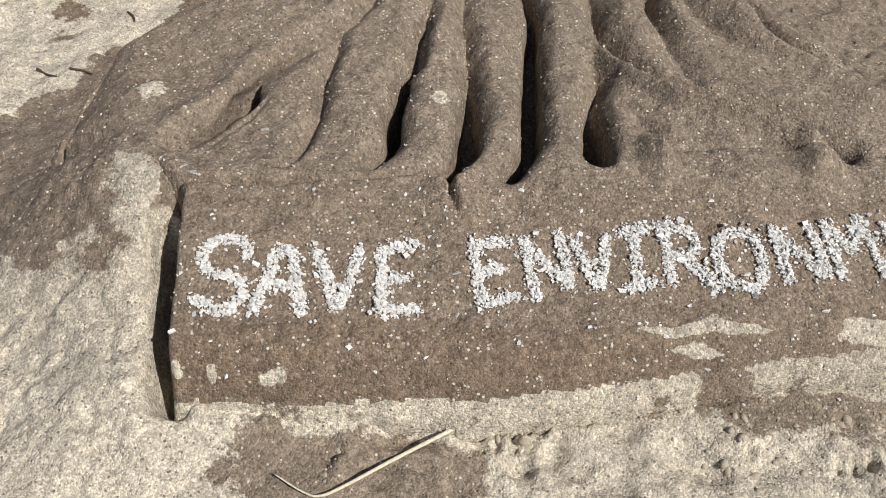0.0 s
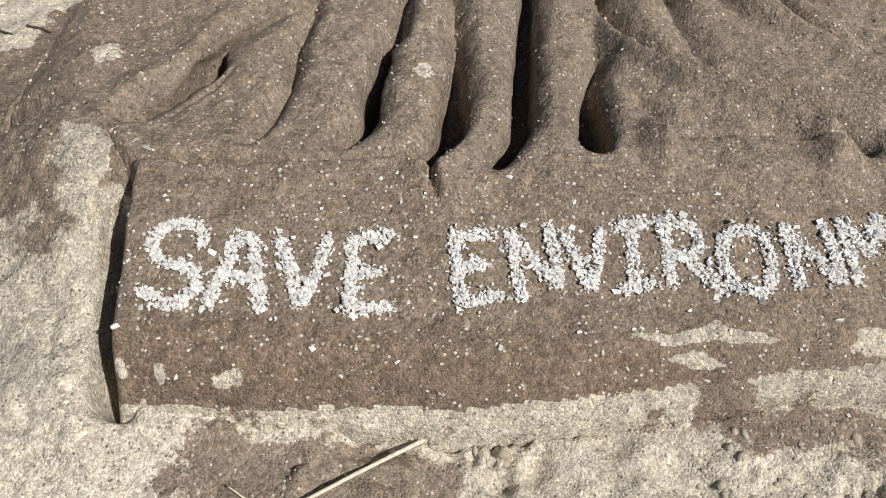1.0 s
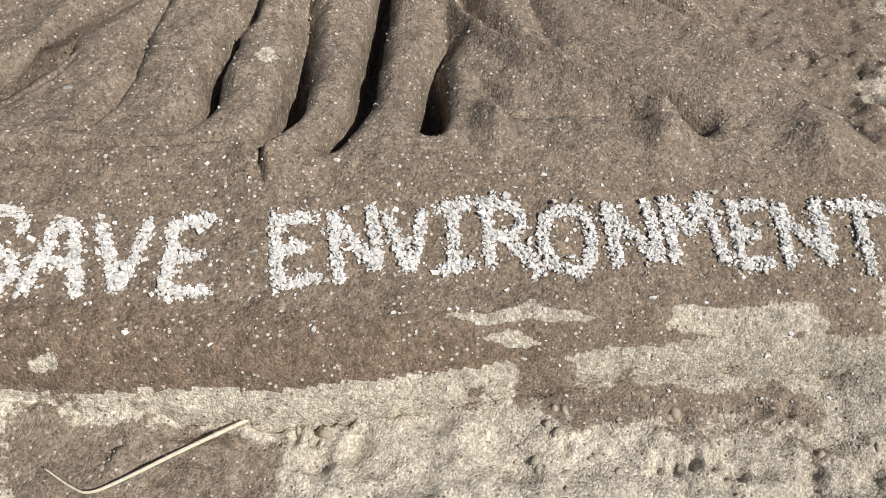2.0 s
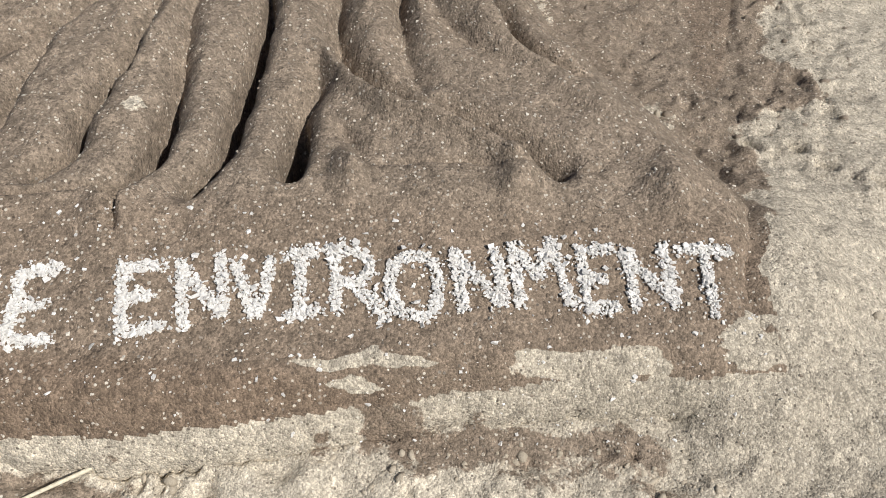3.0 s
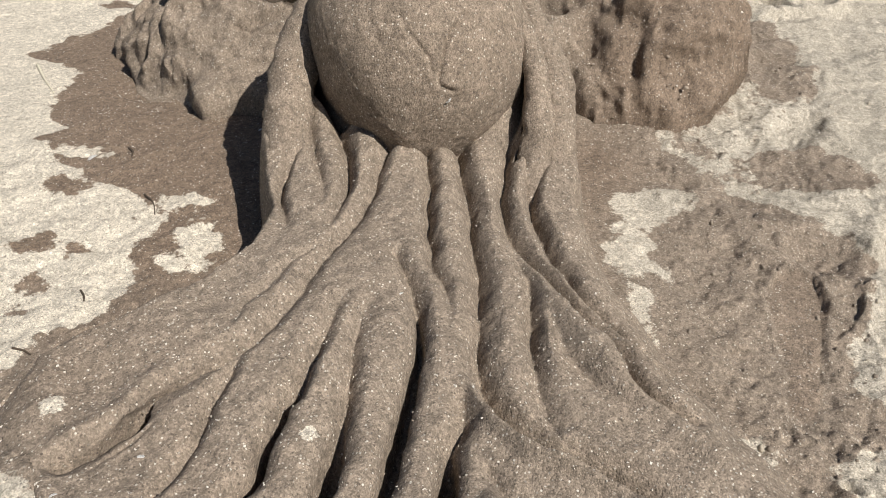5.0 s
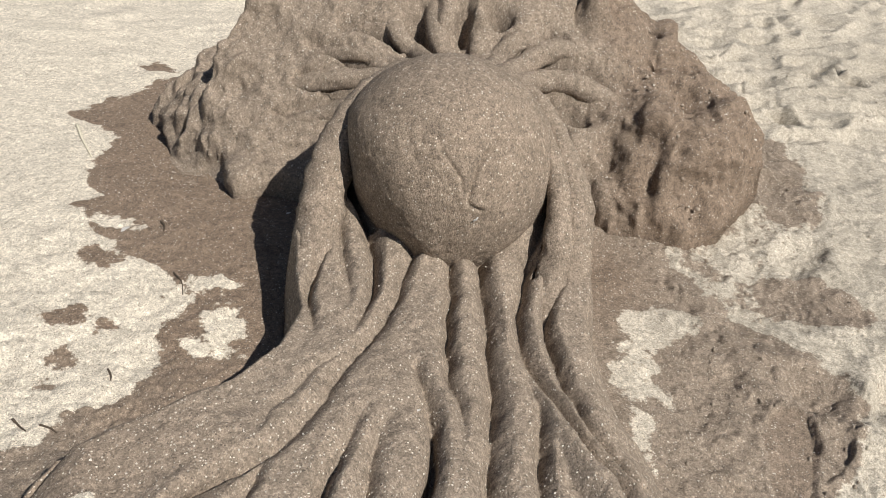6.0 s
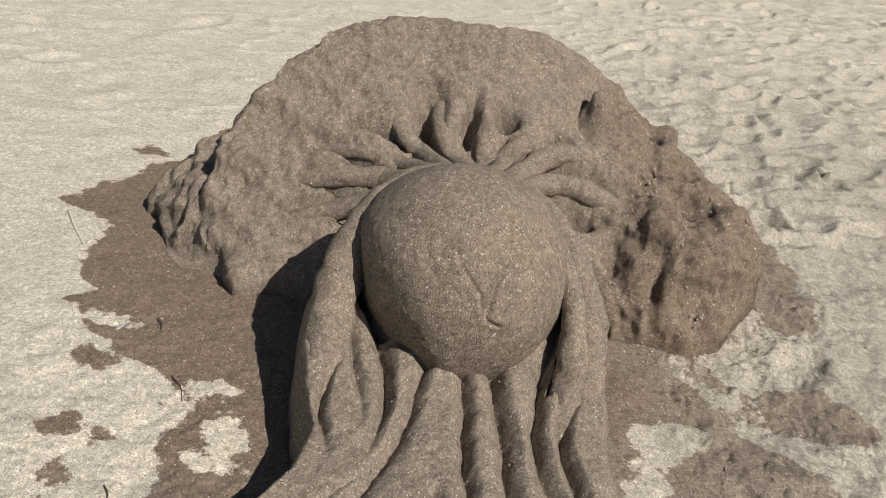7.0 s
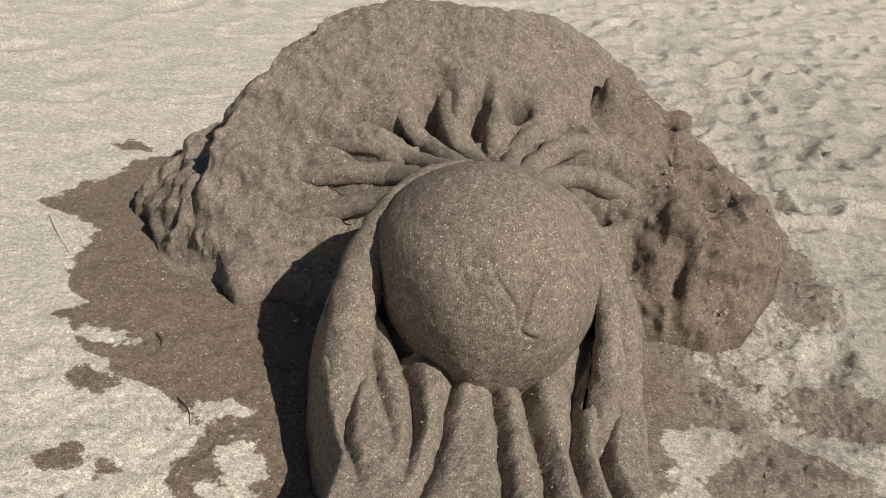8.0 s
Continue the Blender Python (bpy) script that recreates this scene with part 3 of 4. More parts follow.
def canopy_height(x, y):
    steep = np.interp(x, [-0.3, 0.1, 0.45, 0.75, 0.9], [1.05, 1.0, 0.70, 0.30, 0.2])
    foot = np.interp(x, [-0.45, -0.3, 0.1, 0.75], [0.075, 0.090, 0.105, 0.085])
    wob = 0.03 * fbm(x, y, 0.16, 3, 14)
    face = np.maximum(foot + steep * (y - 1.958), 0.075)
    q = 1 - ((x + wob - 0.07) / np.where(x < 0.07, 0.925, 0.86)) ** 2 - ((y + wob - 2.2) / 0.66) ** 2
    dome = (0.705 - 0.10 * sstep(x, 0.3, 0.8)) * np.clip(q, 0, 1) ** (0.56 - 0.05 * sstep(-x, 0.2, 0.6))
    face = face + 0.07 * bell(x, y, 0.66, 2.05, 0.13, 0.10) + 0.05 * bell(x, y, 0.54, 2.12, 0.08, 0.10) + 0.05 * bell(x, y, 0.76, 2.16, 0.10, 0.10)
    dome = dome + 0.05 * bell(x, y, 0.70, 2.05, 0.14, 0.12)
    face = face + 0.30 * np.clip(x - 0.42, 0, 0.3) * sstep(y, 2.0, 2.2)
    z = smin(face, dome, 0.05)
    # sunk field round the branches, and lower sides
    z = z - 0.035 * sstep(1 - np.hypot((x - 0.10) / 0.26, (y - 2.04) / 0.225), 0.0, 0.10)
    z = z - 0.05 * sstep(-x, 0.40, 0.75) * sstep(-y, -2.35, -2.0)
    for pts in BRANCHES:
        d, t, _ = line_distance(x, y, pts)
        z = z + 0.024 * np.exp(-(d / 0.032) ** 2) * np.sin(np.pi * np.clip(t, 0, 0.97)) ** 0.7
    # hollows carved between the branches
    for cx, cy, rx, ry, d in ((-0.085, 2.255, 0.036, 0.045, 0.20), (-0.160, 2.215, 0.036, 0.016, 0.11), (0.122, 2.290, 0.030, 0.022, 0.15), (0.035, 2.275, 0.018, 0.03, 0.13), (0.330, 2.228, 0.085, 0.018, 0.17), (0.265, 2.285, 0.035, 0.014, 0.11), (0.340, 2.155, 0.065, 0.028, 0.12), (0.532, 2.420, 0.035, 0.03, 0.05), (0.560, 2.335, 0.04, 0.03, 0.05), (0.650, 2.360, 0.04, 0.03, 0.05), (0.632, 2.230, 0.045, 0.03, 0.05), (0.461, 2.080, 0.045, 0.04, 0.07), (0.500, 2.000, 0.05, 0.04, 0.08), (0.570, 2.020, 0.025, 0.03, 0.05)):
        z = z - d * bell(x, y, cx, cy, rx, ry)
    for pts in GROOVES:
        d, t, _ = line_distance(x, y + 0.006 * fbm(x, y, 0.06, 2, 15), pts)
        z = z - 0.065 * np.exp(-(d / 0.011) ** 2) * np.sin(np.pi * np.clip(0.15 + 0.8 * t, 0, 1))
    # small knot
    r = np.hypot(x - 0.385, (y - 2.385) * 1.2)
    z = z + 0.075 * np.exp(-(r / 0.042) ** 4) - 0.03 * np.exp(-((r - 0.060) / 0.014) ** 2) * sstep(-x, -0.42, -0.36)
    # broken rim, with a steep flank outside it
    rim = np.interp(y, [1.84, 1.90, 2.05, 2.14, 2.24, 2.35, 2.50, 2.70], [-0.46, -0.51, -0.595, -0.600, -0.555, -0.49, -0.38, -0.20]) + 0.030 * fbm(x, y, 0.13, 3, 16)
    out = rim - x
    flank = np.interp(y, [1.84, 1.95, 2.10, 2.25, 2.45, 2.7], [0.06, 0.14, 0.27, 0.40, 0.53, 0.6]) - 0.10 * sstep(out, 0.0, 0.022) - 0.95 * np.maximum(out, 0) + 0.025 * fbm(x, y, 0.09, 3, 17)
    z = np.where(out > -0.04, smin(z, np.maximum(flank, 0.0), 0.012), z)
    edge = np.interp(x, [-0.80, -0.70, -0.60, -0.47, -0.40, -0.2, 0.3, 0.42, 0.48, 0.66, 0.76, 0.86, 0.95], [2.20, 2.00, 1.90, 1.855, 1.90, 1.88, 2.00, 2.02, 1.96, 1.95, 1.99, 2.16, 2.5])
    wide = np.interp(x, [-0.6, -0.4, 0.3, 0.5, 0.8], [0.05, 0.03, 0.03, 0.09, 0.12])
    lip = np.sin(np.clip((y + 0.25 * wob - edge) / wide, 0, 1) * np.pi / 2) ** 0.55
    z = z * lip
    return np.where((q <= 0.004) | (lip < 0.01), -0.03, z)


def wetness(x, y):
    """1 on moist sand, 0 on dry sand, with uneven borders; the second value is soaked, reddish sand."""
    left = np.interp(y, [0.3, 0.5, 0.58, 0.64, 0.97, 1.01, 1.09, 1.11, 1.15, 1.25, 1.31, 1.42, 1.49, 1.53, 1.56, 1.60, 1.63, 1.72, 1.79, 1.83, 1.95, 2.05, 2.16, 2.22, 2.31, 2.43, 2.53, 2.62, 2.8],
                     [-0.22, -0.25, -0.36, -0.66, -0.62, -0.544, -0.537, -0.473, -0.414, -0.402, -0.444, -0.485, -0.498, -0.547, -0.64, -0.68, -0.74, -0.83, -0.80, -0.87, -0.897, -0.90, -0.99, -1.126, -1.117, -1.10, -1.04, -0.98, -0.6])
    right = np.interp(y, [0.3, 0.5, 0.7, 0.82, 0.90, 0.935, 0.96, 1.03, 1.06, 1.17, 1.30, 1.42, 1.56, 1.66, 1.75, 1.85, 1.95, 2.05, 2.2, 2.7, 3.3, 3.6], [0.58, 0.70, 0.76, 0.75, 0.74, 0.80, 0.90, 0.90, 0.84, 0.86, 0.94, 0.98, 0.90, 0.76, 0.70, 0.64, 0.62, 0.72, 0.86, 0.98, 0.95, 0.2])
    d = np.minimum(x - left, right - x)
    d = np.minimum(d, np.where(x < -0.30, 1.0, 2.0 * (y - slab_front(x) + 0.012)))
    d = np.minimum(d, 0.9 * (1 - np.hypot((x - 0.02) / 1.16, (y - 1.75) / 1.28)))
    for cx, cy, rx, ry in ((-0.045, 0.362, 0.135, 0.062), (0.39, 0.440, 0.11, 0.020), (0.98, 1.75, 0.16, 0.10), (1.0, 2.4, 0.1, 0.3), (-0.66, 1.323, 0.040, 0.030), (-0.606, 1.222, 0.035, 0.024), (-0.564, 1.315, 0.014, 0.012), (-0.598, 1.145, 0.018, 0.009), (-0.68, 1.54, 0.06, 0.04), (-0.98, 2.62, 0.03, 0.014)):
        d = np.maximum(d, (1 - np.hypot((x - cx) / rx, (y - cy) / ry)) * min(rx, ry))
    for cx, cy, rx, ry in ((-0.335, 1.375, 0.035, 0.075), (-0.365, 1.30, 0.045, 0.018), (-0.400, 1.50, 0.040, 0.028), (-0.47, 1.40, 0.03, 0.05), (-0.335, 0.58, 0.06, 0.11), (0.72, 1.85, 0.06, 0.07), (0.505, 1.42, 0.045, 0.09), (0.510, 1.25, 0.018, 0.06), (0.575, 1.35, 0.02, 0.02), (0.55, 1.57, 0.045, 0.06), (0.62, 1.63, 0.04, 0.02), (0.640, 0.925, 0.025, 0.02), (-0.69, 1.675, 0.035, 0.014), (-0.95, 2.08, 0.05, 0.04)):
        d = np.minimum(d, (np.hypot((x - cx) / rx, (y - cy) / ry) - 1) * min(rx, ry))
    ragged = 0.035 * fbm(x, y, 0.16, 6, 20, 0.68) + 0.022 * fbm(x, y, 0.04, 4, 27, 0.65) * sstep(x, 0.4, 0.6)
    wet = 1.4 * sstep(d + ragged, -0.08, 0.08) - 0.2
    mott = (0.26 + 0.42 * fbm(x, y, 0.30, 5, 22)) * sstep(x, 0.45, 0.6) * sstep(-x, -1.45, -0.95) * sstep(-y, -3.0, -2.2) * sstep(y, 1.25, 1.5)
    mott = np.maximum(mott, (0.36 + 0.4 * fbm(x, y, 0.13, 4, 23)) * bell(x, y, -0.36, 0.64, 0.16, 0.13))
    mott = np.maximum(mott, (0.36 + 0.3 * fbm(x * 0.5, y, 0.10, 3, 25)) * bell(x, y, 0.35, 0.40, 0.5, 0.06))
    wet = np.maximum(wet, mott)
    on_form = (relief_height(x, y) > 0.04) & ((x > -0.285) | (y > 0.74))
    # dry patches on the slab's front edge and on one root
    dry = np.zeros(x.shape)
    for cx, cy, rx, ry in ((-0.150, 0.440, 0.035, 0.010), (-0.205, 0.443, 0.010, 0.010), (-0.24, 0.446, 0.010, 0.012), (0.235, 0.488, 0.040, 0.006), (0.33, 0.492, 0.05, 0.012), (0.28, 0.474, 0.03, 0.007), (0.50, 0.50, 0.10, 0.012), (0.67, 0.52, 0.04, 0.05), (0.017, 0.797, 0.015, 0.030), (-0.33, 0.80, 0.02, 0.02)):
        dry = np.maximum(dry, sstep(1.15 - np.hypot((x - cx) / rx, (y - cy) / ry) + 0.9 * fbm(0.4 * x, 1.3 * y, 0.03, 5, 24, 0.65), 0, 0.8))
    wet = np.where(on_form, 1 - 0.75 * dry, wet * (1 - 0.6 * dry))
    damp = sstep(-x, 0.10, 0.22) * (~on_form) * np.interp(y, [0.95, 1.35], [0.1, 1.0]) + 0.45 * sstep(-y, -0.68, -0.62) * on_form + 1.3 * bell(x, y, 0.0, 0.455, 0.30, 0.026) + 0.8 * bell(x, y, 0.47, 1.75, 0.12, 0.2) + 0.15 * sstep(fbm(x, y, 0.3, 3, 26), 0.2, 0.8)
    damp = damp + 0.25 * (sstep(-x, 0.2, 0.35) * sstep(y, 0.68, 0.8) * on_form)
    # water pressed up into the shoe print
    d, t, _ = line_distance(x, y, SOLE)
    pressed = sstep(np.interp(t, [0, 0.15, 0.35, 0.55, 0.85, 1], [0.020, 0.025, 0.024, 0.036, 0.055, 0.040]) - d, -0.004, 0.004)
    wet = np.maximum(wet, 1.1 * pressed)
    return wet, np.clip(damp + 0.5 * pressed, 0, 1)


def trodden_tone(x, y):
    """How far dry sand is mixed with moist sand by feet."""
    t = sstep(x, 0.35, 0.70) * (0.66 + 0.22 * fbm(x, y, 0.20, 5, 70)) * sstep(-y, -6.0, -2.6) * (0.85 + 0.15 * sstep(y, 1.2, 1.6))
    t = t + 0.25 * bell(x, y, 0.35, 0.33, 0.55, 0.14) + 0.55 * bell(x, y, 0.40, 0.48, 0.35, 0.05) + 0.60 * bell(x, y, -0.38, 0.62, 0.16, 0.16) + 0.25 * sstep(y, 2.6, 3.6) * sstep(x, 0.2, 1.5)
    return np.clip(t, 0, 1)


# ---- meshes ----
def part(name, data, mat, parent=None, label=""):
    """A mesh, or a bmesh, as one object, under parent if there is one."""
    if isinstance(data, bmesh.types.BMesh):
        mesh = bpy.data.meshes.new(name)
        data.to_mesh(mesh)
        data.free()
    else:
        mesh = data
    mesh.materials.append(mat)
    ob = new(name, mesh)
    if parent:
        ob.parent = parent
        ob.matrix_parent_inverse = Matrix.Translation(-parent.location)
    return tagged(ob, label)


def mesh_from(name, verts, faces, smooth=True):
    """A mesh from arrays: verts n x 3, faces m x 3 or m x 4."""
    mesh = bpy.data.meshes.new(name)
    n, k = faces.shape
    mesh.vertices.add(len(verts))
    mesh.vertices.foreach_set("co", np.ascontiguousarray(verts, dtype=np.float32).ravel())
    mesh.loops.add(n * k)
    mesh.loops.foreach_set("vertex_index", np.ascontiguousarray(faces, dtype=np.int32).ravel())
    mesh.polygons.add(n)
    mesh.polygons.foreach_set("loop_start", np.arange(0, n * k, k, dtype=np.int32))
    mesh.polygons.foreach_set("use_smooth", np.full(n, smooth))
    mesh.update(calc_edges=True)
    return mesh


def paint(mesh, verts):
    wet, damp = wetness(verts[:, 0], verts[:, 1])
    for key, values in (("wet", wet), ("damp", damp), ("trodden", trodden_tone(verts[:, 0], verts[:, 1]))):
        mesh.attributes.new(key, "FLOAT", "POINT").data.foreach_set("value", values.astype(np.float32))


def sheet(xs, ys, height):
    gx, gy = np.meshgrid(xs, ys)
    x, y = gx.ravel(), gy.ravel()
    verts = np.column_stack((x, y, height(x, y)))
    i = np.arange(len(ys) - 1)[:, None] * len(xs) + np.arange(len(xs) - 1)[None, :]
    i = i.ravel()
    return verts, np.column_stack((i, i + 1, i + 1 + len(xs), i + len(xs)))


def take(verts, faces):
    """Only the vertices that the faces use."""
    used, inverse = np.unique(faces, return_inverse=True)
    return verts[used], inverse.reshape(faces.shape)


def spread(stops, steps, far, growth=1.25):
    """Even steps between each two stops, that widen outwards to the distance far."""
    mid = np.concatenate([np.arange(a, b - 0.4 * h, h) for a, b, h in zip(stops, stops[1:], steps)])
    low, high = [], []
    for out, step in ((low, steps[0]), (high, steps[-1])):
        at = 0.0
        while at < far:
            step *= growth
            at += step
            out.append(at)
    return np.concatenate((stops[0] - np.array(low[::-1]), mid, mid[-1] + np.array(high)))


# ground: one sheet to the horizon
gv, gf = sheet(spread((-2.6, -1.1, -0.5, 1.05, 1.5, 2.7, 4.3), (0.02, 0.008, 0.0045, 0.008, 0.013, 0.02), 700), spread((-1.6, 0.12, 1.5, 2.9, 4.6, 8.5), (0.03, 0.0045, 0.007, 0.012, 0.02), 700), beach_height)
under = np.maximum(relief_height(gv[:, 0], gv[:, 1]), canopy_height(gv[:, 0], gv[:, 1]))
gv[:, 2] = np.where(under > gv[:, 2] + 0.016, np.minimum(gv[:, 2], under - 0.04), gv[:, 2])
ground_mesh = mesh_from("ground", gv, gf)
paint(ground_mesh, gv)
ground = tagged(part("ground", ground_mesh, BEACH), "pale dry beach sand with damp brown patches and footprints", "ground", kind="structure")

# ---- the sand sculpture ----
sculpture = new("sand_sculpture")
sculpture.location = (0.08, 1.2, 0.0)
tagged(sculpture, "grey-brown moist sand relief of a rooted tree around a globe", "sand sculpture")

UNDERCUT = [(v.x, v.y) for v in smooth_line([(-0.150, 0.890), (-0.186, 0.847), (-0.198, 0.827), (-0.225, 0.772), (-0.253, 0.736), (-0.284, 0.712)])]
rv, rf = sheet(np.arange(-0.72, 0.80, 0.0026), np.arange(0.405, 2.02, 0.0026), relief_height)
# the long root's lower edge is hollowed out underneath
gap, along, _ = line_distance(rv[:, 0], rv[:, 1], UNDERCUT)
sunk = sstep(0.017 - gap, 0.0, 0.010) * np.sin(np.pi * np.clip(along, 0.08, 0.92))
rv[:, :2] += np.outer(sunk, (-0.013, 0.010))
mid = rv[rf].mean(axis=1)
keep = rv[rf][:, :, 2].max(axis=1) > -0.029
rf, mid = rf[keep], mid[keep]
seam = np.interp(mid[:, 0], [-0.7, -0.27, 0.02, 0.24, 0.52, 0.8], [0.64, 0.64, 0.655, 0.682, 0.692, 0.69])
owner = np.full(len(rf), 0)
for pts, depth, width, fade, divides in CLEFTS:
    if divides:
        p = sorted(pts, key=lambda q: q[1])
        ys = [q[1] for q in p]
        owner += mid[:, 0] > np.interp(mid[:, 1], ys, [q[0] for q in p])
owner[mid[:, 1] < seam] = 50
owner[np.hypot(mid[:, 0] - GLOBE[0], mid[:, 1] - GLOBE[1]) < 0.335] = np.where(mid[:, 1] > 1.5, 60, owner)[np.hypot(mid[:, 0] - GLOBE[0], mid[:, 1] - GLOBE[1]) < 0.335]
owner[mid[:, 1] > 1.5] = 60
for number in np.unique(owner):
    v, f = take(rv, rf[owner == number])
    name = {50: "base_slab", 60: "trunk"}.get(int(number), "root")
    m = mesh_from(name, v, f)
    paint(m, v)
    part(name, m, SAND, sculpture)

# globe, with a leaf-shaped vein scratched into it
bm = bmesh.new()
bmesh.ops.create_icosphere(bm, subdivisions=7, radius=1.0)
co = np.array([v.co[:] for v in bm.verts])
lift = 0.016 * noise3(co, 0.8, 2, 11) + 0.010 * noise3(co, 0.22, 3, 12) + 0.006 * noise3(co, 0.05, 3, 13)
veins = [([(-0.03, 0.63), (0.02, 0.55), (0.10, 0.49), (0.19, 0.38), (0.25, 0.26)], 1.0), ([(0.46, 0.63), (0.39, 0.56), (0.32, 0.45), (0.28, 0.28), (0.31, 0.16), (0.40, 0.11)], 1.5), ([(-0.03, 0.63), (-0.14, 0.64), (-0.30, 0.56)], 0.25)]
frontal = co[:, 1] < 0
lift -= 0.14 * sstep(co @ np.array((-0.80, -0.45, -0.39)), 0.50, 1.0)
for vein, strong in veins:
    d, s, _ = line_distance(co[:, 0] + 0.02 * noise3(co, 0.12, 2, 14), co[:, 2], [(q.x, q.y) for q in smooth_line(vein)])
    lift -= strong * np.where(frontal, 0.024 * np.exp(-(d / 0.012) ** 2) - 0.004 * np.exp(-((d - 0.04) / 0.03) ** 2), 0)
rubbed = frontal * bell(co[:, 0], co[:, 2], -0.14, 0.57, 0.17, 0.10)
lift += rubbed * 0.035 * noise3(co, 0.05, 3, 15)
for v, l in zip(bm.verts, lift):
    v.co = Vector(GLOBE) + v.co * (1 + l) * GLOBE_R
for f in bm.faces:
    f.smooth = True
globe = part("globe", bm, SAND, sculpture, "smooth round globe of packed moist sand")
n = len(globe.data.vertices)
globe.data.attributes.new("wet", "FLOAT", "POINT").data.foreach_set("value", np.ones(n, dtype=np.float32))
globe.data.attributes.new("damp", "FLOAT", "POINT").data.foreach_set("value", np.full(n, 0.25, dtype=np.float32))

# crown of the tree
cv, cf = sheet(np.arange(-0.86, 1.0, 0.0042), np.arange(1.80, 2.92, 0.0042), canopy_height)
cf = cf[cv[cf][:, :, 2].max(axis=1) > -0.029]
cv, cf = take(cv, cf)
crown_mesh = mesh_from("crown", cv, cf)
normals = np.zeros(len(cv) * 3, dtype=np.float32)
crown_mesh.vertex_normals.foreach_get("vector", normals)
normals = normals.reshape(-1, 3)
coarse = sstep(cv[:, 0], 0.36, 0.55)
rim = sstep(-cv[:, 0], 0.40, 0.58)
push = 0.013 * noise3(cv, 0.11, 4, 1) + 0.007 * (lumps3(cv, 0.10, 3, 7) - 0.62) + 0.006 * noise3(cv, 0.025, 3, 2)
push += coarse * (0.048 * (lumps3(cv, 0.19, 2, 3) - 0.62) + 0.016 * (lumps3(cv, 0.06, 2, 4) - 0.6))
push += rim * (0.045 * (lumps3(cv, 0.14, 2, 5) - 0.62) + 0.014 * (lumps3(cv, 0.05, 2, 6) - 0.6))
cv = cv + normals * (push * sstep(cv[:, 2], 0.0, 0.04))[:, None]
crown_mesh.vertices.foreach_set("co", cv.astype(np.float32).ravel())
crown_mesh.update()
paint(crown_mesh, cv)
crown_mesh.attributes["wet"].data.foreach_set("value", np.ones(len(cv), dtype=np.float32))
# the crown's colour turns darker and browner towards its right side
crown_mesh.attributes["damp"].data.foreach_set("value", (0.1 + 0.80 * sstep(cv[:, 0] + 0.1 * noise3(cv, 0.2, 3, 9), 0.36, 0.55)).astype(np.float32))
part("crown", crown_mesh, SAND, sculpture, "rough domed tree crown heaped from sand")


def tube(bends, radii, sides=20, rough=0.20):
    """A tapered, slightly lumpy limb along a few bends."""
    line = smooth_line(bends, 10)
    bm = bmesh.new()
    rings = []
    for i, p in enumerate(line):
        t = i / (len(line) - 1)
        r = float(np.interp(t, np.linspace(0, 1, len(radii)), radii))
        a = (line[min(i + 1, len(line) - 1)] - line[max(i - 1, 0)]).normalized()
        u = a.cross(Vector((0, 0, 1))).normalized()
        w = u.cross(a)
        ring = []
        for k in range(sides):
            ang = 2 * math.pi * k / sides
            q = p + (u * math.cos(ang) + w * math.sin(ang)) * r
            ring.append(bm.verts.new(q + (q - p) * rough * noise.fractal(q * 38, 0.6, 2.0, 3)))
        rings.append(ring)
    for a, b in zip(rings, rings[1:]):
        for k in range(sides):
            bm.faces.new((a[k], a[(k + 1) % sides], b[(k + 1) % sides], b[k])).smooth = True
    bm.faces.new(rings[0][::-1])
    bm.faces.new(rings[-1])
    return bm


def limb(name, bends, radii):
    ob = part(name, tube(bends, radii), SAND, sculpture)
    n = len(ob.data.vertices)
    ob.data.attributes.new("wet", "FLOAT", "POINT").data.foreach_set("value", np.ones(n, dtype=np.float32))
    ob.data.attributes.new("damp", "FLOAT", "POINT").data.foreach_set("value", np.full(n, 0.1, dtype=np.float32))


BRANCH_Z = [(0.31, 0.258, 0.205, 0.115), (0.34, 0.276, 0.246, 0.190), (0.36, 0.300, 0.308, 0.250), (0.36, 0.323, 0.352, 0.400), (0.37, 0.318, 0.350, 0.405), (0.37, 0.313, 0.348, 0.405), (0.37, 0.320, 0.362, 0.385), (0.36, 0.318, 0.348, 0.300), (0.35, 0.294, 0.282, 0.215)]
BRANCH_R = [(0.044, 0.032, 0.028, 0.026), (0.044, 0.030, 0.028, 0.026), (0.044, 0.027, 0.026, 0.026), (0.034, 0.024, 0.025, 0.032), (0.034, 0.025, 0.030, 0.036), (0.030, 0.020, 0.022, 0.030), (0.034, 0.028, 0.032, 0.034), (0.038, 0.030, 0.034, 0.034), (0.038, 0.030, 0.034, 0.034)]
for pts, heights, radii in zip(BRANCHES, BRANCH_Z, BRANCH_R):
    limb("branch", [(bx, by, bz) for (bx, by), bz in zip(pts, heights)], radii)
limb("arm", [(-0.138, 1.36, 0.070), (-0.164, 1.47, 0.135), (-0.177, 1.55, 0.195), (-0.174, 1.64, 0.275), (-0.140, 1.73, 0.355), (-0.08, 1.81, 0.41), (0.0, 1.87, 0.43)], (0.030, 0.044, 0.050, 0.046, 0.036, 0.024, 0.012))
limb("arm", [(0.345, 1.36, 0.055), (0.352, 1.48, 0.115), (0.352, 1.56, 0.175), (0.340, 1.65, 0.260), (0.288, 1.74, 0.345), (0.225, 1.82, 0.40), (0.14, 1.87, 0.43)], (0.028, 0.038, 0.042, 0.038, 0.030, 0.020, 0.012))
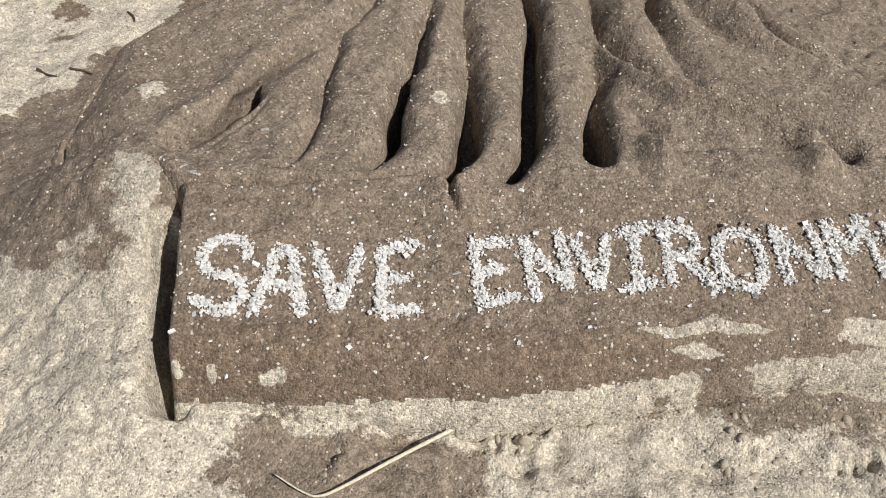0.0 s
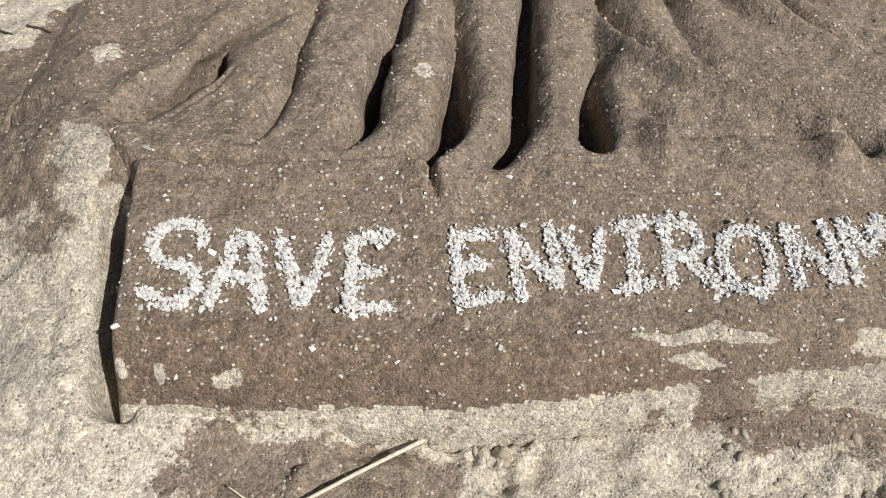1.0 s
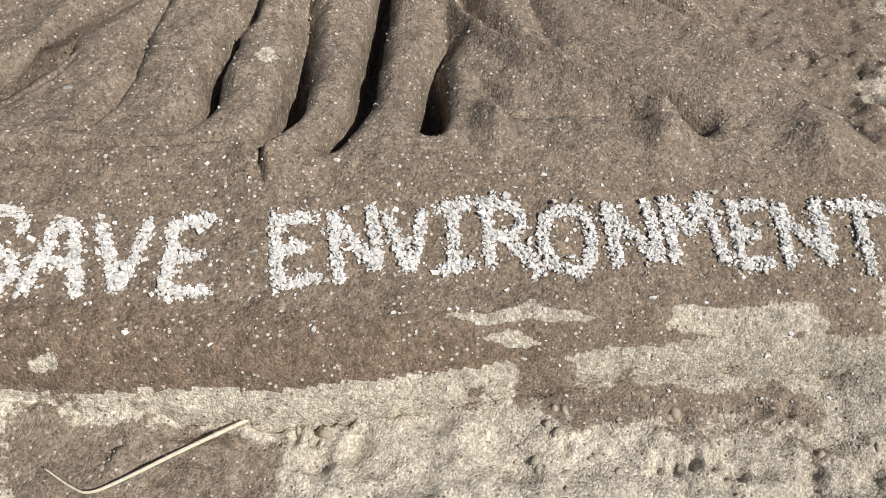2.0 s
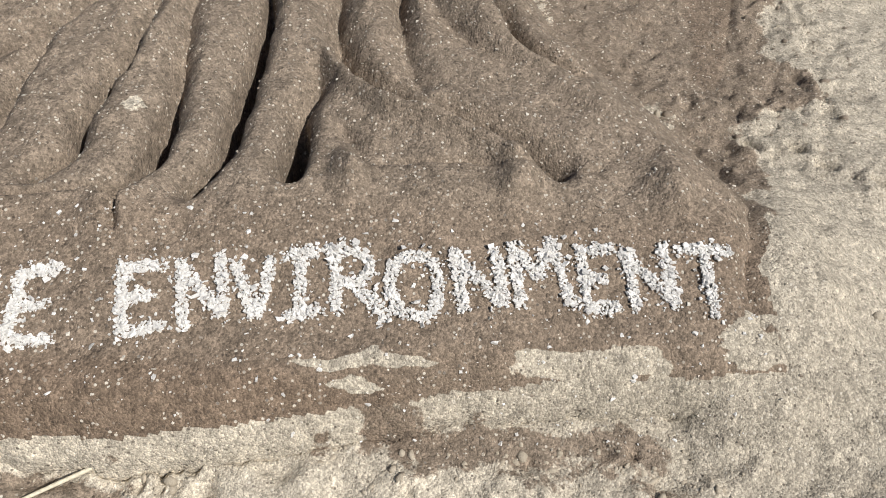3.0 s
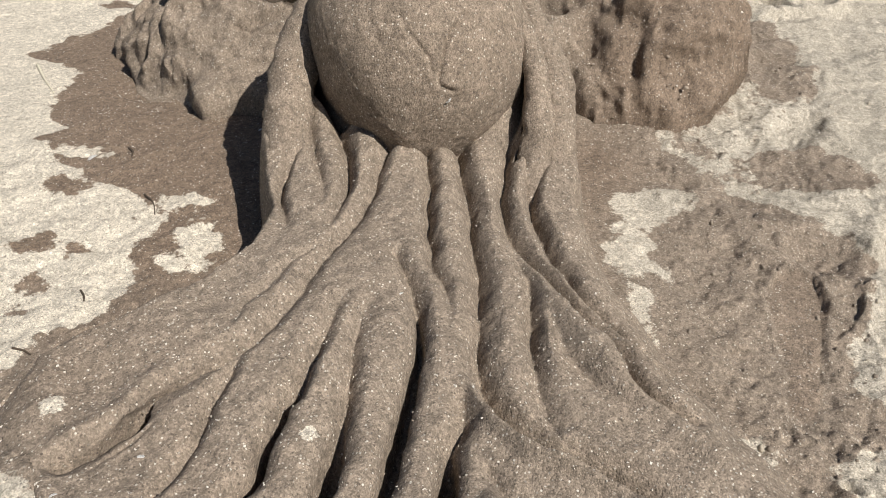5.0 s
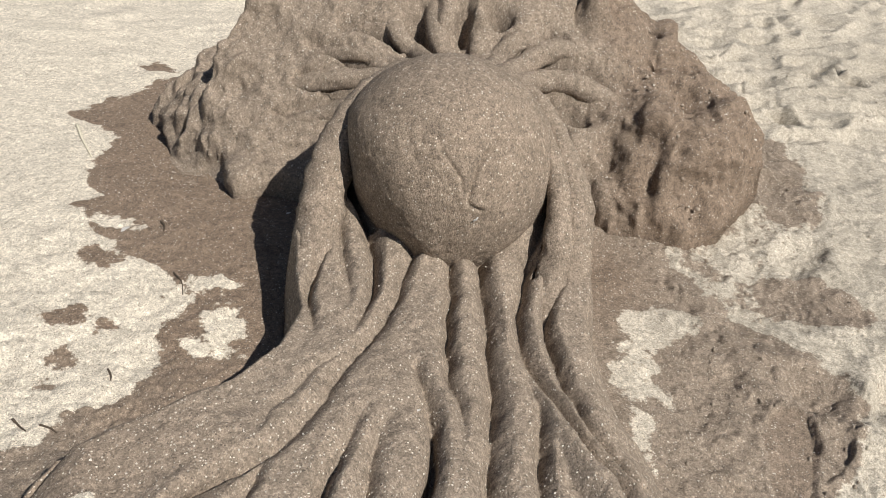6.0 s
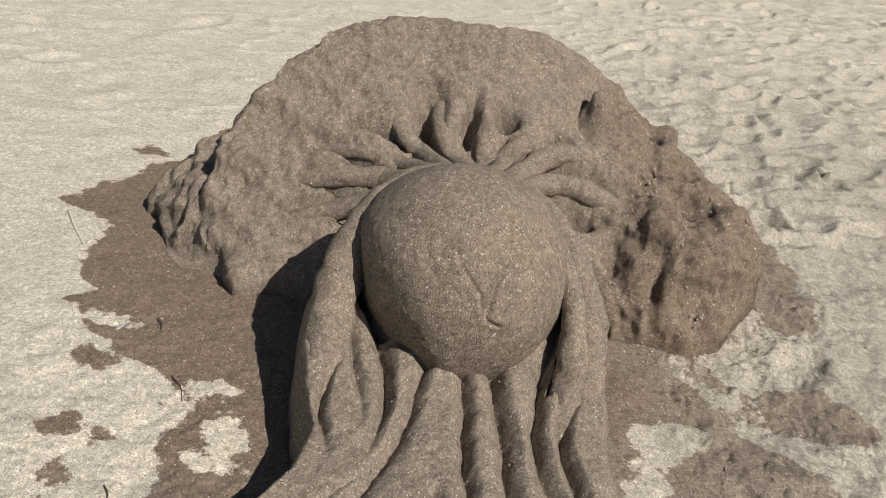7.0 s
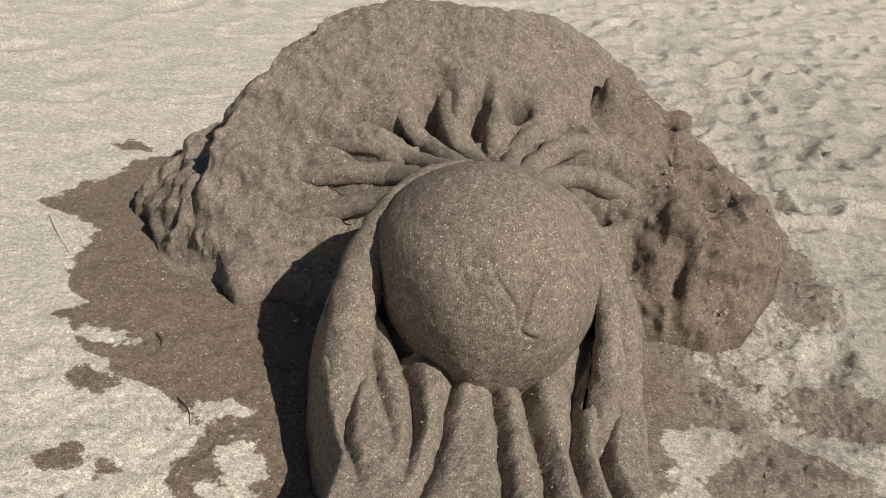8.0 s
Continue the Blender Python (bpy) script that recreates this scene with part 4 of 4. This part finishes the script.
limb("arm", [(0.300, 1.38, 0.065), (0.312, 1.46, 0.125), (0.318, 1.53, 0.195), (0.305, 1.61, 0.285), (0.262, 1.68, 0.37), (0.21, 1.74, 0.42)], (0.024, 0.032, 0.032, 0.024, 0.018, 0.010))


# ---- loose pieces ----
CHIP = np.array([(-1, -1, -1), (1, -1, -1), (1, 1, -1), (-1, 1, -1), (-1, -1, 1), (1, -1, 1), (1, 1, 1), (-1, 1, 1)], dtype=float)
CHIP_F = np.array([(0, 3, 2, 1), (4, 5, 6, 7), (0, 1, 5, 4), (1, 2, 6, 5), (2, 3, 7, 6), (3, 0, 4, 7)])


GOLD = (1 + 5 ** 0.5) / 2
BALL = np.array([(s * a, t * b * GOLD, 0) if k == 0 else ((0, s * a, t * b * GOLD) if k == 1 else (t * b * GOLD, 0, s * a)) for k in range(3) for s in (-1, 1) for t in (-1, 1) for a, b in ((1, 1),)]) / 1.6
BALL_F = np.array([f for f in itertools.combinations(range(12), 3) if max(np.linalg.norm(BALL[a] - BALL[b]) for a, b in itertools.combinations(f, 2)) < 1.4])
for k, (a, b, c) in enumerate(BALL_F):
    if np.dot(np.cross(BALL[b] - BALL[a], BALL[c] - BALL[a]), BALL[a]) < 0:
        BALL_F[k] = (a, c, b)


def chips(name, x, y, z, size, seed, flat=0.55, smooth=False):
    """Many angular fragments, each a skewed block of its own shape."""
    r = np.random.RandomState(seed)
    n = len(x)
    form, sides = (BALL, BALL_F) if smooth else (CHIP, CHIP_F)
    shape = form[None] * (1 + r.uniform(-0.55, 0.35, (n, len(form), 3)) * (0.6 if smooth else 1)) * 0.5
    shape = shape * np.column_stack((r.uniform(0.7, 1.4, n), r.uniform(0.5, 1.0, n), r.uniform(0.6, 1.2, n) * flat))[:, None, :] * size[:, None, None]
    turn, tip = r.uniform(0, 2 * math.pi, n), r.normal(0, 0.5, n)
    ct, st = np.cos(tip)[:, None], np.sin(tip)[:, None]
    a, b, c = shape[:, :, 0], shape[:, :, 1] * ct - shape[:, :, 2] * st, shape[:, :, 1] * st + shape[:, :, 2] * ct
    ca, sa = np.cos(turn)[:, None], np.sin(turn)[:, None]
    verts = np.stack((a * ca - b * sa + x[:, None], a * sa + b * ca + y[:, None], c + z[:, None]), axis=2).reshape(-1, 3)
    faces = (sides[None] + len(form) * np.arange(n)[:, None, None]).reshape(-1, sides.shape[1])
    return mesh_from(name, verts, faces, smooth)


def surface(x, y):
    return np.maximum(np.maximum(relief_height(x, y), canopy_height(x, y)), beach_height(x, y))


# letters laid in crushed shell: strokes in a unit box
GLYPHS = {
    "S": [[(0.92, 0.72), (0.84, 0.93), (0.5, 1.0), (0.16, 0.90), (0.10, 0.68), (0.35, 0.53), (0.72, 0.44), (0.92, 0.28), (0.72, 0.08), (0.52, 0.02), (0.25, 0.10), (0.02, 0.22)]],
    "A": [[(0.05, 0.0), (0.30, 0.60), (0.42, 0.96)], [(0.42, 0.96), (0.68, 0.94), (0.80, 0.45), (0.97, 0.0)], [(0.28, 0.44), (0.80, 0.46)]],
    "V": [[(0.02, 0.98), (0.28, 0.45), (0.46, 0.03)], [(0.46, 0.03), (0.72, 0.45), (0.95, 0.98)]],
    "E": [[(0.08, 1.0), (0.06, 0.5), (0.06, 0.0)], [(0.06, 0.98), (1.0, 1.0)], [(0.06, 0.50), (0.72, 0.52)], [(0.06, 0.02), (0.95, 0.04)]],
    "N": [[(0.06, 1.0), (0.08, 0.5), (0.06, 0.0)], [(0.06, 1.0), (0.5, 0.5), (0.95, 0.04)], [(0.95, 0.04), (0.98, 0.55), (0.95, 1.04)]],
    "I": [[(0.02, 0.98), (0.85, 1.0)], [(0.46, 1.0), (0.44, 0.0)], [(0.04, 0.0), (0.98, 0.02)]],
    "R": [[(0.06, 1.0), (0.05, 0.5), (0.06, 0.0)], [(-0.08, 0.96), (0.4, 1.04), (0.66, 0.92), (0.64, 0.70), (0.40, 0.50), (0.12, 0.46)], [(0.42, 0.48), (0.66, 0.25), (0.98, -0.04)]],
    "O": [[(0.5, 1.0), (0.14, 0.92), (0.03, 0.55), (0.14, 0.18), (0.5, 0.0), (0.86, 0.06), (0.95, 0.45), (0.84, 0.86), (0.5, 1.0)]],
    "M": [[(0.04, 0.0), (0.05, 0.5), (0.04, 1.0)], [(0.04, 1.0), (0.30, 0.72), (0.46, 0.50)], [(0.46, 0.50), (0.62, 0.75), (0.80, 1.06)], [(0.80, 1.06), (0.90, 0.5), (0.98, 0.0)]],
    "T": [[(0.0, 0.96), (0.5, 1.0), (1.02, 0.98)], [(0.52, 0.98), (0.52, 0.5), (0.55, 0.0)]],
}


def letter(sign, at, along, up, seed, half=0.0061):
    r = np.random.RandomState(seed)
    up = (0.9 * up[0], 0.9 * up[1])
    xs, ys = [], []
    for stroke in GLYPHS[sign]:
        line = smooth_line(stroke, 6)
        for a, b in zip(line, line[1:]):
            pa = np.array(at) + np.array(along) * a.x + np.array(up) * a.y
            pb = np.array(at) + np.array(along) * b.x + np.array(up) * b.y
            ln = float(np.hypot(*(pb - pa)))
            count = max(1, int(ln * 5200))
            t = r.rand(count)
            wide = half * (0.85 + 0.3 * r.rand())
            off = np.where(r.rand(count, 1) < 0.10, r.uniform(-1.9, 1.9, (count, 2)), r.uniform(-0.85, 0.85, (count, 2))) * wide
            xs += list(pa[0] + (pb - pa)[0] * t + off[:, 0])
            ys += list(pa[1] + (pb - pa)[1] * t + off[:, 1])
    x, y = np.array(xs), np.array(ys)
    size = r.choice([0.0014, 0.0022, 0.0031, 0.0046], len(x), p=[0.32, 0.36, 0.24, 0.08]) * r.uniform(0.8, 1.25, len(x))
    z = relief_height(x, y) + 0.2 * size + np.abs(r.normal(0, 0.0017, len(x)))
    ob = part("shell_letter", chips("shell_letter", x, y, z, size, seed), SHELL)
    tagged(ob, "letter " + sign + " laid in crushed white shell on the moist sand slab", "letter", "letters reading SAVE ENVIRONMENT")


letter("S", (-0.226, 0.485), (0.054, 0.006), (-0.002, 0.089), 101)
letter("A", (-0.170, 0.490), (0.054, 0.001), (-0.003, 0.080), 102)
letter("V", (-0.109, 0.495), (0.051, 0.003), (-0.006, 0.078), 103)
letter("E", (-0.044, 0.494), (0.042, 0.005), (-0.004, 0.080), 104)
letter("E", (0.055, 0.508), (0.042, 0.007), (-0.010, 0.070), 105)
letter("N", (0.110, 0.516), (0.041, 0.010), (-0.011, 0.070), 106)
letter("V", (0.160, 0.526), (0.038, 0.004), (-0.008, 0.063), 107)
letter("I", (0.203, 0.532), (0.037, 0.005), (-0.002, 0.065), 108)
letter("R", (0.251, 0.537), (0.054, -0.003), (-0.004, 0.067), 109)
letter("O", (0.303, 0.532), (0.051, 0.004), (0.001, 0.067), 110)
letter("N", (0.372, 0.538), (0.046, 0.005), (-0.009, 0.065), 111)
letter("M", (0.430, 0.544), (0.053, 0.006), (-0.008, 0.071), 112)
letter("E", (0.497, 0.547), (0.035, 0.003), (-0.005, 0.069), 113)
letter("N", (0.546, 0.550), (0.043, 0.002), (-0.009, 0.068), 114)
letter("T", (0.596, 0.543), (0.053, 0.001), (0.000, 0.077), 115)


def scatter(name, mat, label, category, count, box, low, high, seed, sink=0.15, flat=0.6, where=None):
    r = np.random.RandomState(seed)
    x, y = r.uniform(box[0], box[2], count), r.uniform(box[1], box[3], count)
    if where is not None:
        chosen = r.rand(count) < where(x, y)
        x, y = x[chosen], y[chosen]
    size = low + (high - low) * r.rand(len(x)) ** 3
    ob = part(name, chips(name, x, y, surface(x, y) + sink * size, size, seed + 1, flat, mat not in (SHELL, PEBBLE)), mat)
    return tagged(ob, label, category, kind="stuff")


scatter("shell_grit", PEBBLE, "fine pale shell grit strewn over slab and roots", "shell grit", 5200, (-0.5, 0.43, 0.72, 1.0), 0.0008, 0.0032, 31)
scatter("shell_grit", PEBBLE, "fine pale shell grit on roots, trunk and sand", "shell grit", 8000, (-0.9, 0.9, 1.1, 2.4), 0.0009, 0.0032, 33)
scatter("shell_grit", SHELL, "white shell crumbs strewn round the letters", "shell grit", 420, (-0.26, 0.44, 0.68, 0.64), 0.0016, 0.0050, 35)


scatter("shell_grit", PEBBLE, "coarse pale grit in the crown's rough sand", "shell grit", 3000, (-0.75, 1.85, 0.95, 2.9), 0.0016, 0.0045, 36)


def clods(x, y):
    return (0.1 + 0.9 * sstep(fbm(x, y, 0.14, 2, 40), 0.0, 0.5)) * (relief_height(x, y) < 0.0)


def moist(x, y):
    return clods(x, y) * sstep(wetness(x, y)[0], 0.4, 0.7)


def parched(x, y):
    return clods(x, y) * (1 - sstep(wetness(x, y)[0], 0.3, 0.6))


scatter("sand_crumbs", CRUMB, "broken crumbs of moist sand before the slab", "sand crumbs", 2600, (-0.4, 0.10, 1.3, 0.45), 0.0015, 0.008, 37, -0.15, 0.8, moist)
scatter("sand_crumbs", CRUMB, "broken crumbs of moist sand beside the roots", "sand crumbs", 9000, (0.50, 0.45, 1.5, 2.6), 0.002, 0.011, 39, -0.15, 0.8, moist)
scatter("sand_crumbs", DRY_CRUMB, "pale dry crumbs of sand before the slab", "sand crumbs", 3000, (-0.1, 0.10, 1.3, 0.50), 0.0012, 0.006, 43, -0.15, 0.8, parched)
scatter("sand_crumbs", DRY_CRUMB, "pale dry crumbs of sand beside the roots", "sand crumbs", 9000, (0.50, 0.45, 2.2, 3.6), 0.002, 0.012, 45, -0.15, 0.8, parched)
scatter("sand_crumbs", DRY_CRUMB, "pale dry crumbs of sand beside the trunk", "sand crumbs", 1200, (-1.6, 0.5, -0.3, 2.4), 0.0012, 0.005, 47, -0.15, 0.8, parched)


def knuckles(x, y):
    return np.clip(sum(bell(x, y, cx, cy, rx, ry) for cx, cy, rx, ry in ((0.085, 0.412, 0.04, 0.012), (0.30, 0.385, 0.05, 0.02), (0.56, 0.405, 0.06, 0.015), (-0.02, 0.43, 0.10, 0.012), (-0.095, 0.378, 0.010, 0.014), (0.45, 0.43, 0.12, 0.012))), 0, 1) * (relief_height(x, y) < 0.0)


scatter("sand_clods", DRY_CRUMB, "small rounded clods of pressed sand before the slab", "sand clods", 1500, (-0.2, 0.34, 0.72, 0.46), 0.003, 0.012, 49, -0.18, 0.8, knuckles)


def trampled(x, y):
    edge = bell(x, y, 0.74, 0.93, 0.10, 0.05) + bell(x, y, 0.66, 0.70, 0.05, 0.12) + bell(x, y, 0.90, 1.10, 0.05, 0.2) + bell(x, y, 0.62, 1.95, 0.12, 0.05) + bell(x, y, 0.93, 2.3, 0.06, 0.3)
    return np.clip(edge, 0, 1) * (relief_height(x, y) < 0.0)


scatter("sand_clods", CRUMB, "loose clods of moist sand round the shoe print", "sand clods", 3800, (0.5, 0.5, 1.1, 2.7), 0.003, 0.013, 51, -0.15, 0.8, trampled)


def fragment(x, y, size, turn, label, lift=0.0):
    """One broken piece of shell: a thin curved flake."""
    bm = bmesh.new()
    rings = []
    for i in range(5):
        u = i / 4 - 0.5
        wide = 0.32 * math.cos(u * 2.6) + 0.05
        rings.append([bm.verts.new((u * size, (j / 3 - 0.5) * wide * size, size * (0.18 * math.cos(u * 3) - 0.3 * (j / 3 - 0.5) ** 2))) for j in range(4)])
    for a, b in zip(rings, rings[1:]):
        for j in range(3):
            bm.faces.new((a[j], b[j], b[j + 1], a[j + 1]))
    bmesh.ops.solidify(bm, geom=bm.faces[:], thickness=0.10 * size)
    ob = part("shell_fragment", bm, SHELL)
    z = float(surface(np.array([x]), np.array([y]))[0]) + lift
    ob.matrix_world = pose(x, y, z - 0.04 * size, 0, 0, turn)
    return tagged(ob, label, "shell")


fragment(-0.328, 1.827, 0.020, 60, "white shell flake on damp sand in the trunk's shade")
fragment(-0.672, 1.657, 0.030, 70, "long white shell flake at the edge of damp sand")
fragment(0.034, 0.540, 0.010, 20, "small white shell flake on the moist slab")
fragment(0.033, 0.497, 0.009, 70, "small white shell flake below the letters")
fragment(0.296, 0.525, 0.009, 30, "small white shell flake on the moist slab")
fragment(-0.186, 0.735, 0.014, 10, "pale shell piece at the foot of a root")
fragment(-0.250, 0.652, 0.014, 160, "white shell piece on the slab's corner")
fragment(-0.262, 0.662, 0.011, 40, "white shell piece on the slab's corner")
fragment(0.101, 1.075, 0.012, 50, "pale shell piece lying on a root")
chip = fragment(0.0, 0.0, 0.013, 0, "small white shell flake stuck to the sand globe")
spot = Vector((0.150, 1.459, 0.278)) - Vector(GLOBE)
chip.matrix_world = Matrix.Translation(Vector(GLOBE) + spot.normalized() * (GLOBE_R * 1.005)) @ spot.to_track_quat("Z", "Y").to_matrix().to_4x4() @ pose(0, 0, 0, 0, 0, 40)


def twig(bends, thick, mat, label):
    zs = beach_height(np.array([b[0] for b in bends]), np.array([b[1] for b in bends]))
    ob = part("twig", tube([(bx, by, float(z) + thick * 0.7) for (bx, by), z in zip(bends, zs)], (thick, thick * 0.9, thick * 0.5), 7, 0.2), mat)
    return tagged(ob, label, "twig")


twig([(-1.031, 2.137), (-0.970, 2.05), (-0.903, 1.964)], 0.0042, REED, "pale dry stick lying on damp sand")
twig([(-0.503, 1.205), (-0.490, 1.19), (-0.483, 1.175)], 0.0022, TWIG, "short dark twig on pale dry sand")
twig([(-0.550, 1.046), (-0.530, 1.044), (-0.515, 1.037)], 0.0022, TWIG, "short dark twig on pale dry sand")
twig([(-0.607, 1.709), (-0.590, 1.69), (-0.581, 1.663)], 0.0028, TWIG, "dark curved twig on damp brown sand")
twig([(-0.606, 1.055), (-0.59, 1.045), (-0.566, 1.029)], 0.0024, TWIG, "dark twig on pale dry sand")
twig([(-0.50, 1.52), (-0.47, 1.49), (-0.455, 1.455)], 0.0018, TWIG, "thin dark twig on damp brown sand")

# a bent reed before the slab
line = [(0.034, 0.423), (-0.028, 0.386), (-0.075, 0.357), (-0.098, 0.346), (-0.115, 0.350), (-0.143, 0.366)]
zs = beach_height(np.array([p[0] for p in line]), np.array([p[1] for p in line]))
reed = part("reed", tube([(px, py, float(z) + 0.008) for (px, py), z in zip(line, zs)], (0.0022, 0.0020, 0.0018, 0.0014, 0.0010, 0.0007), 8, 0.1), REED)
tagged(reed, "pale dry bent reed lying on sand", "reed")
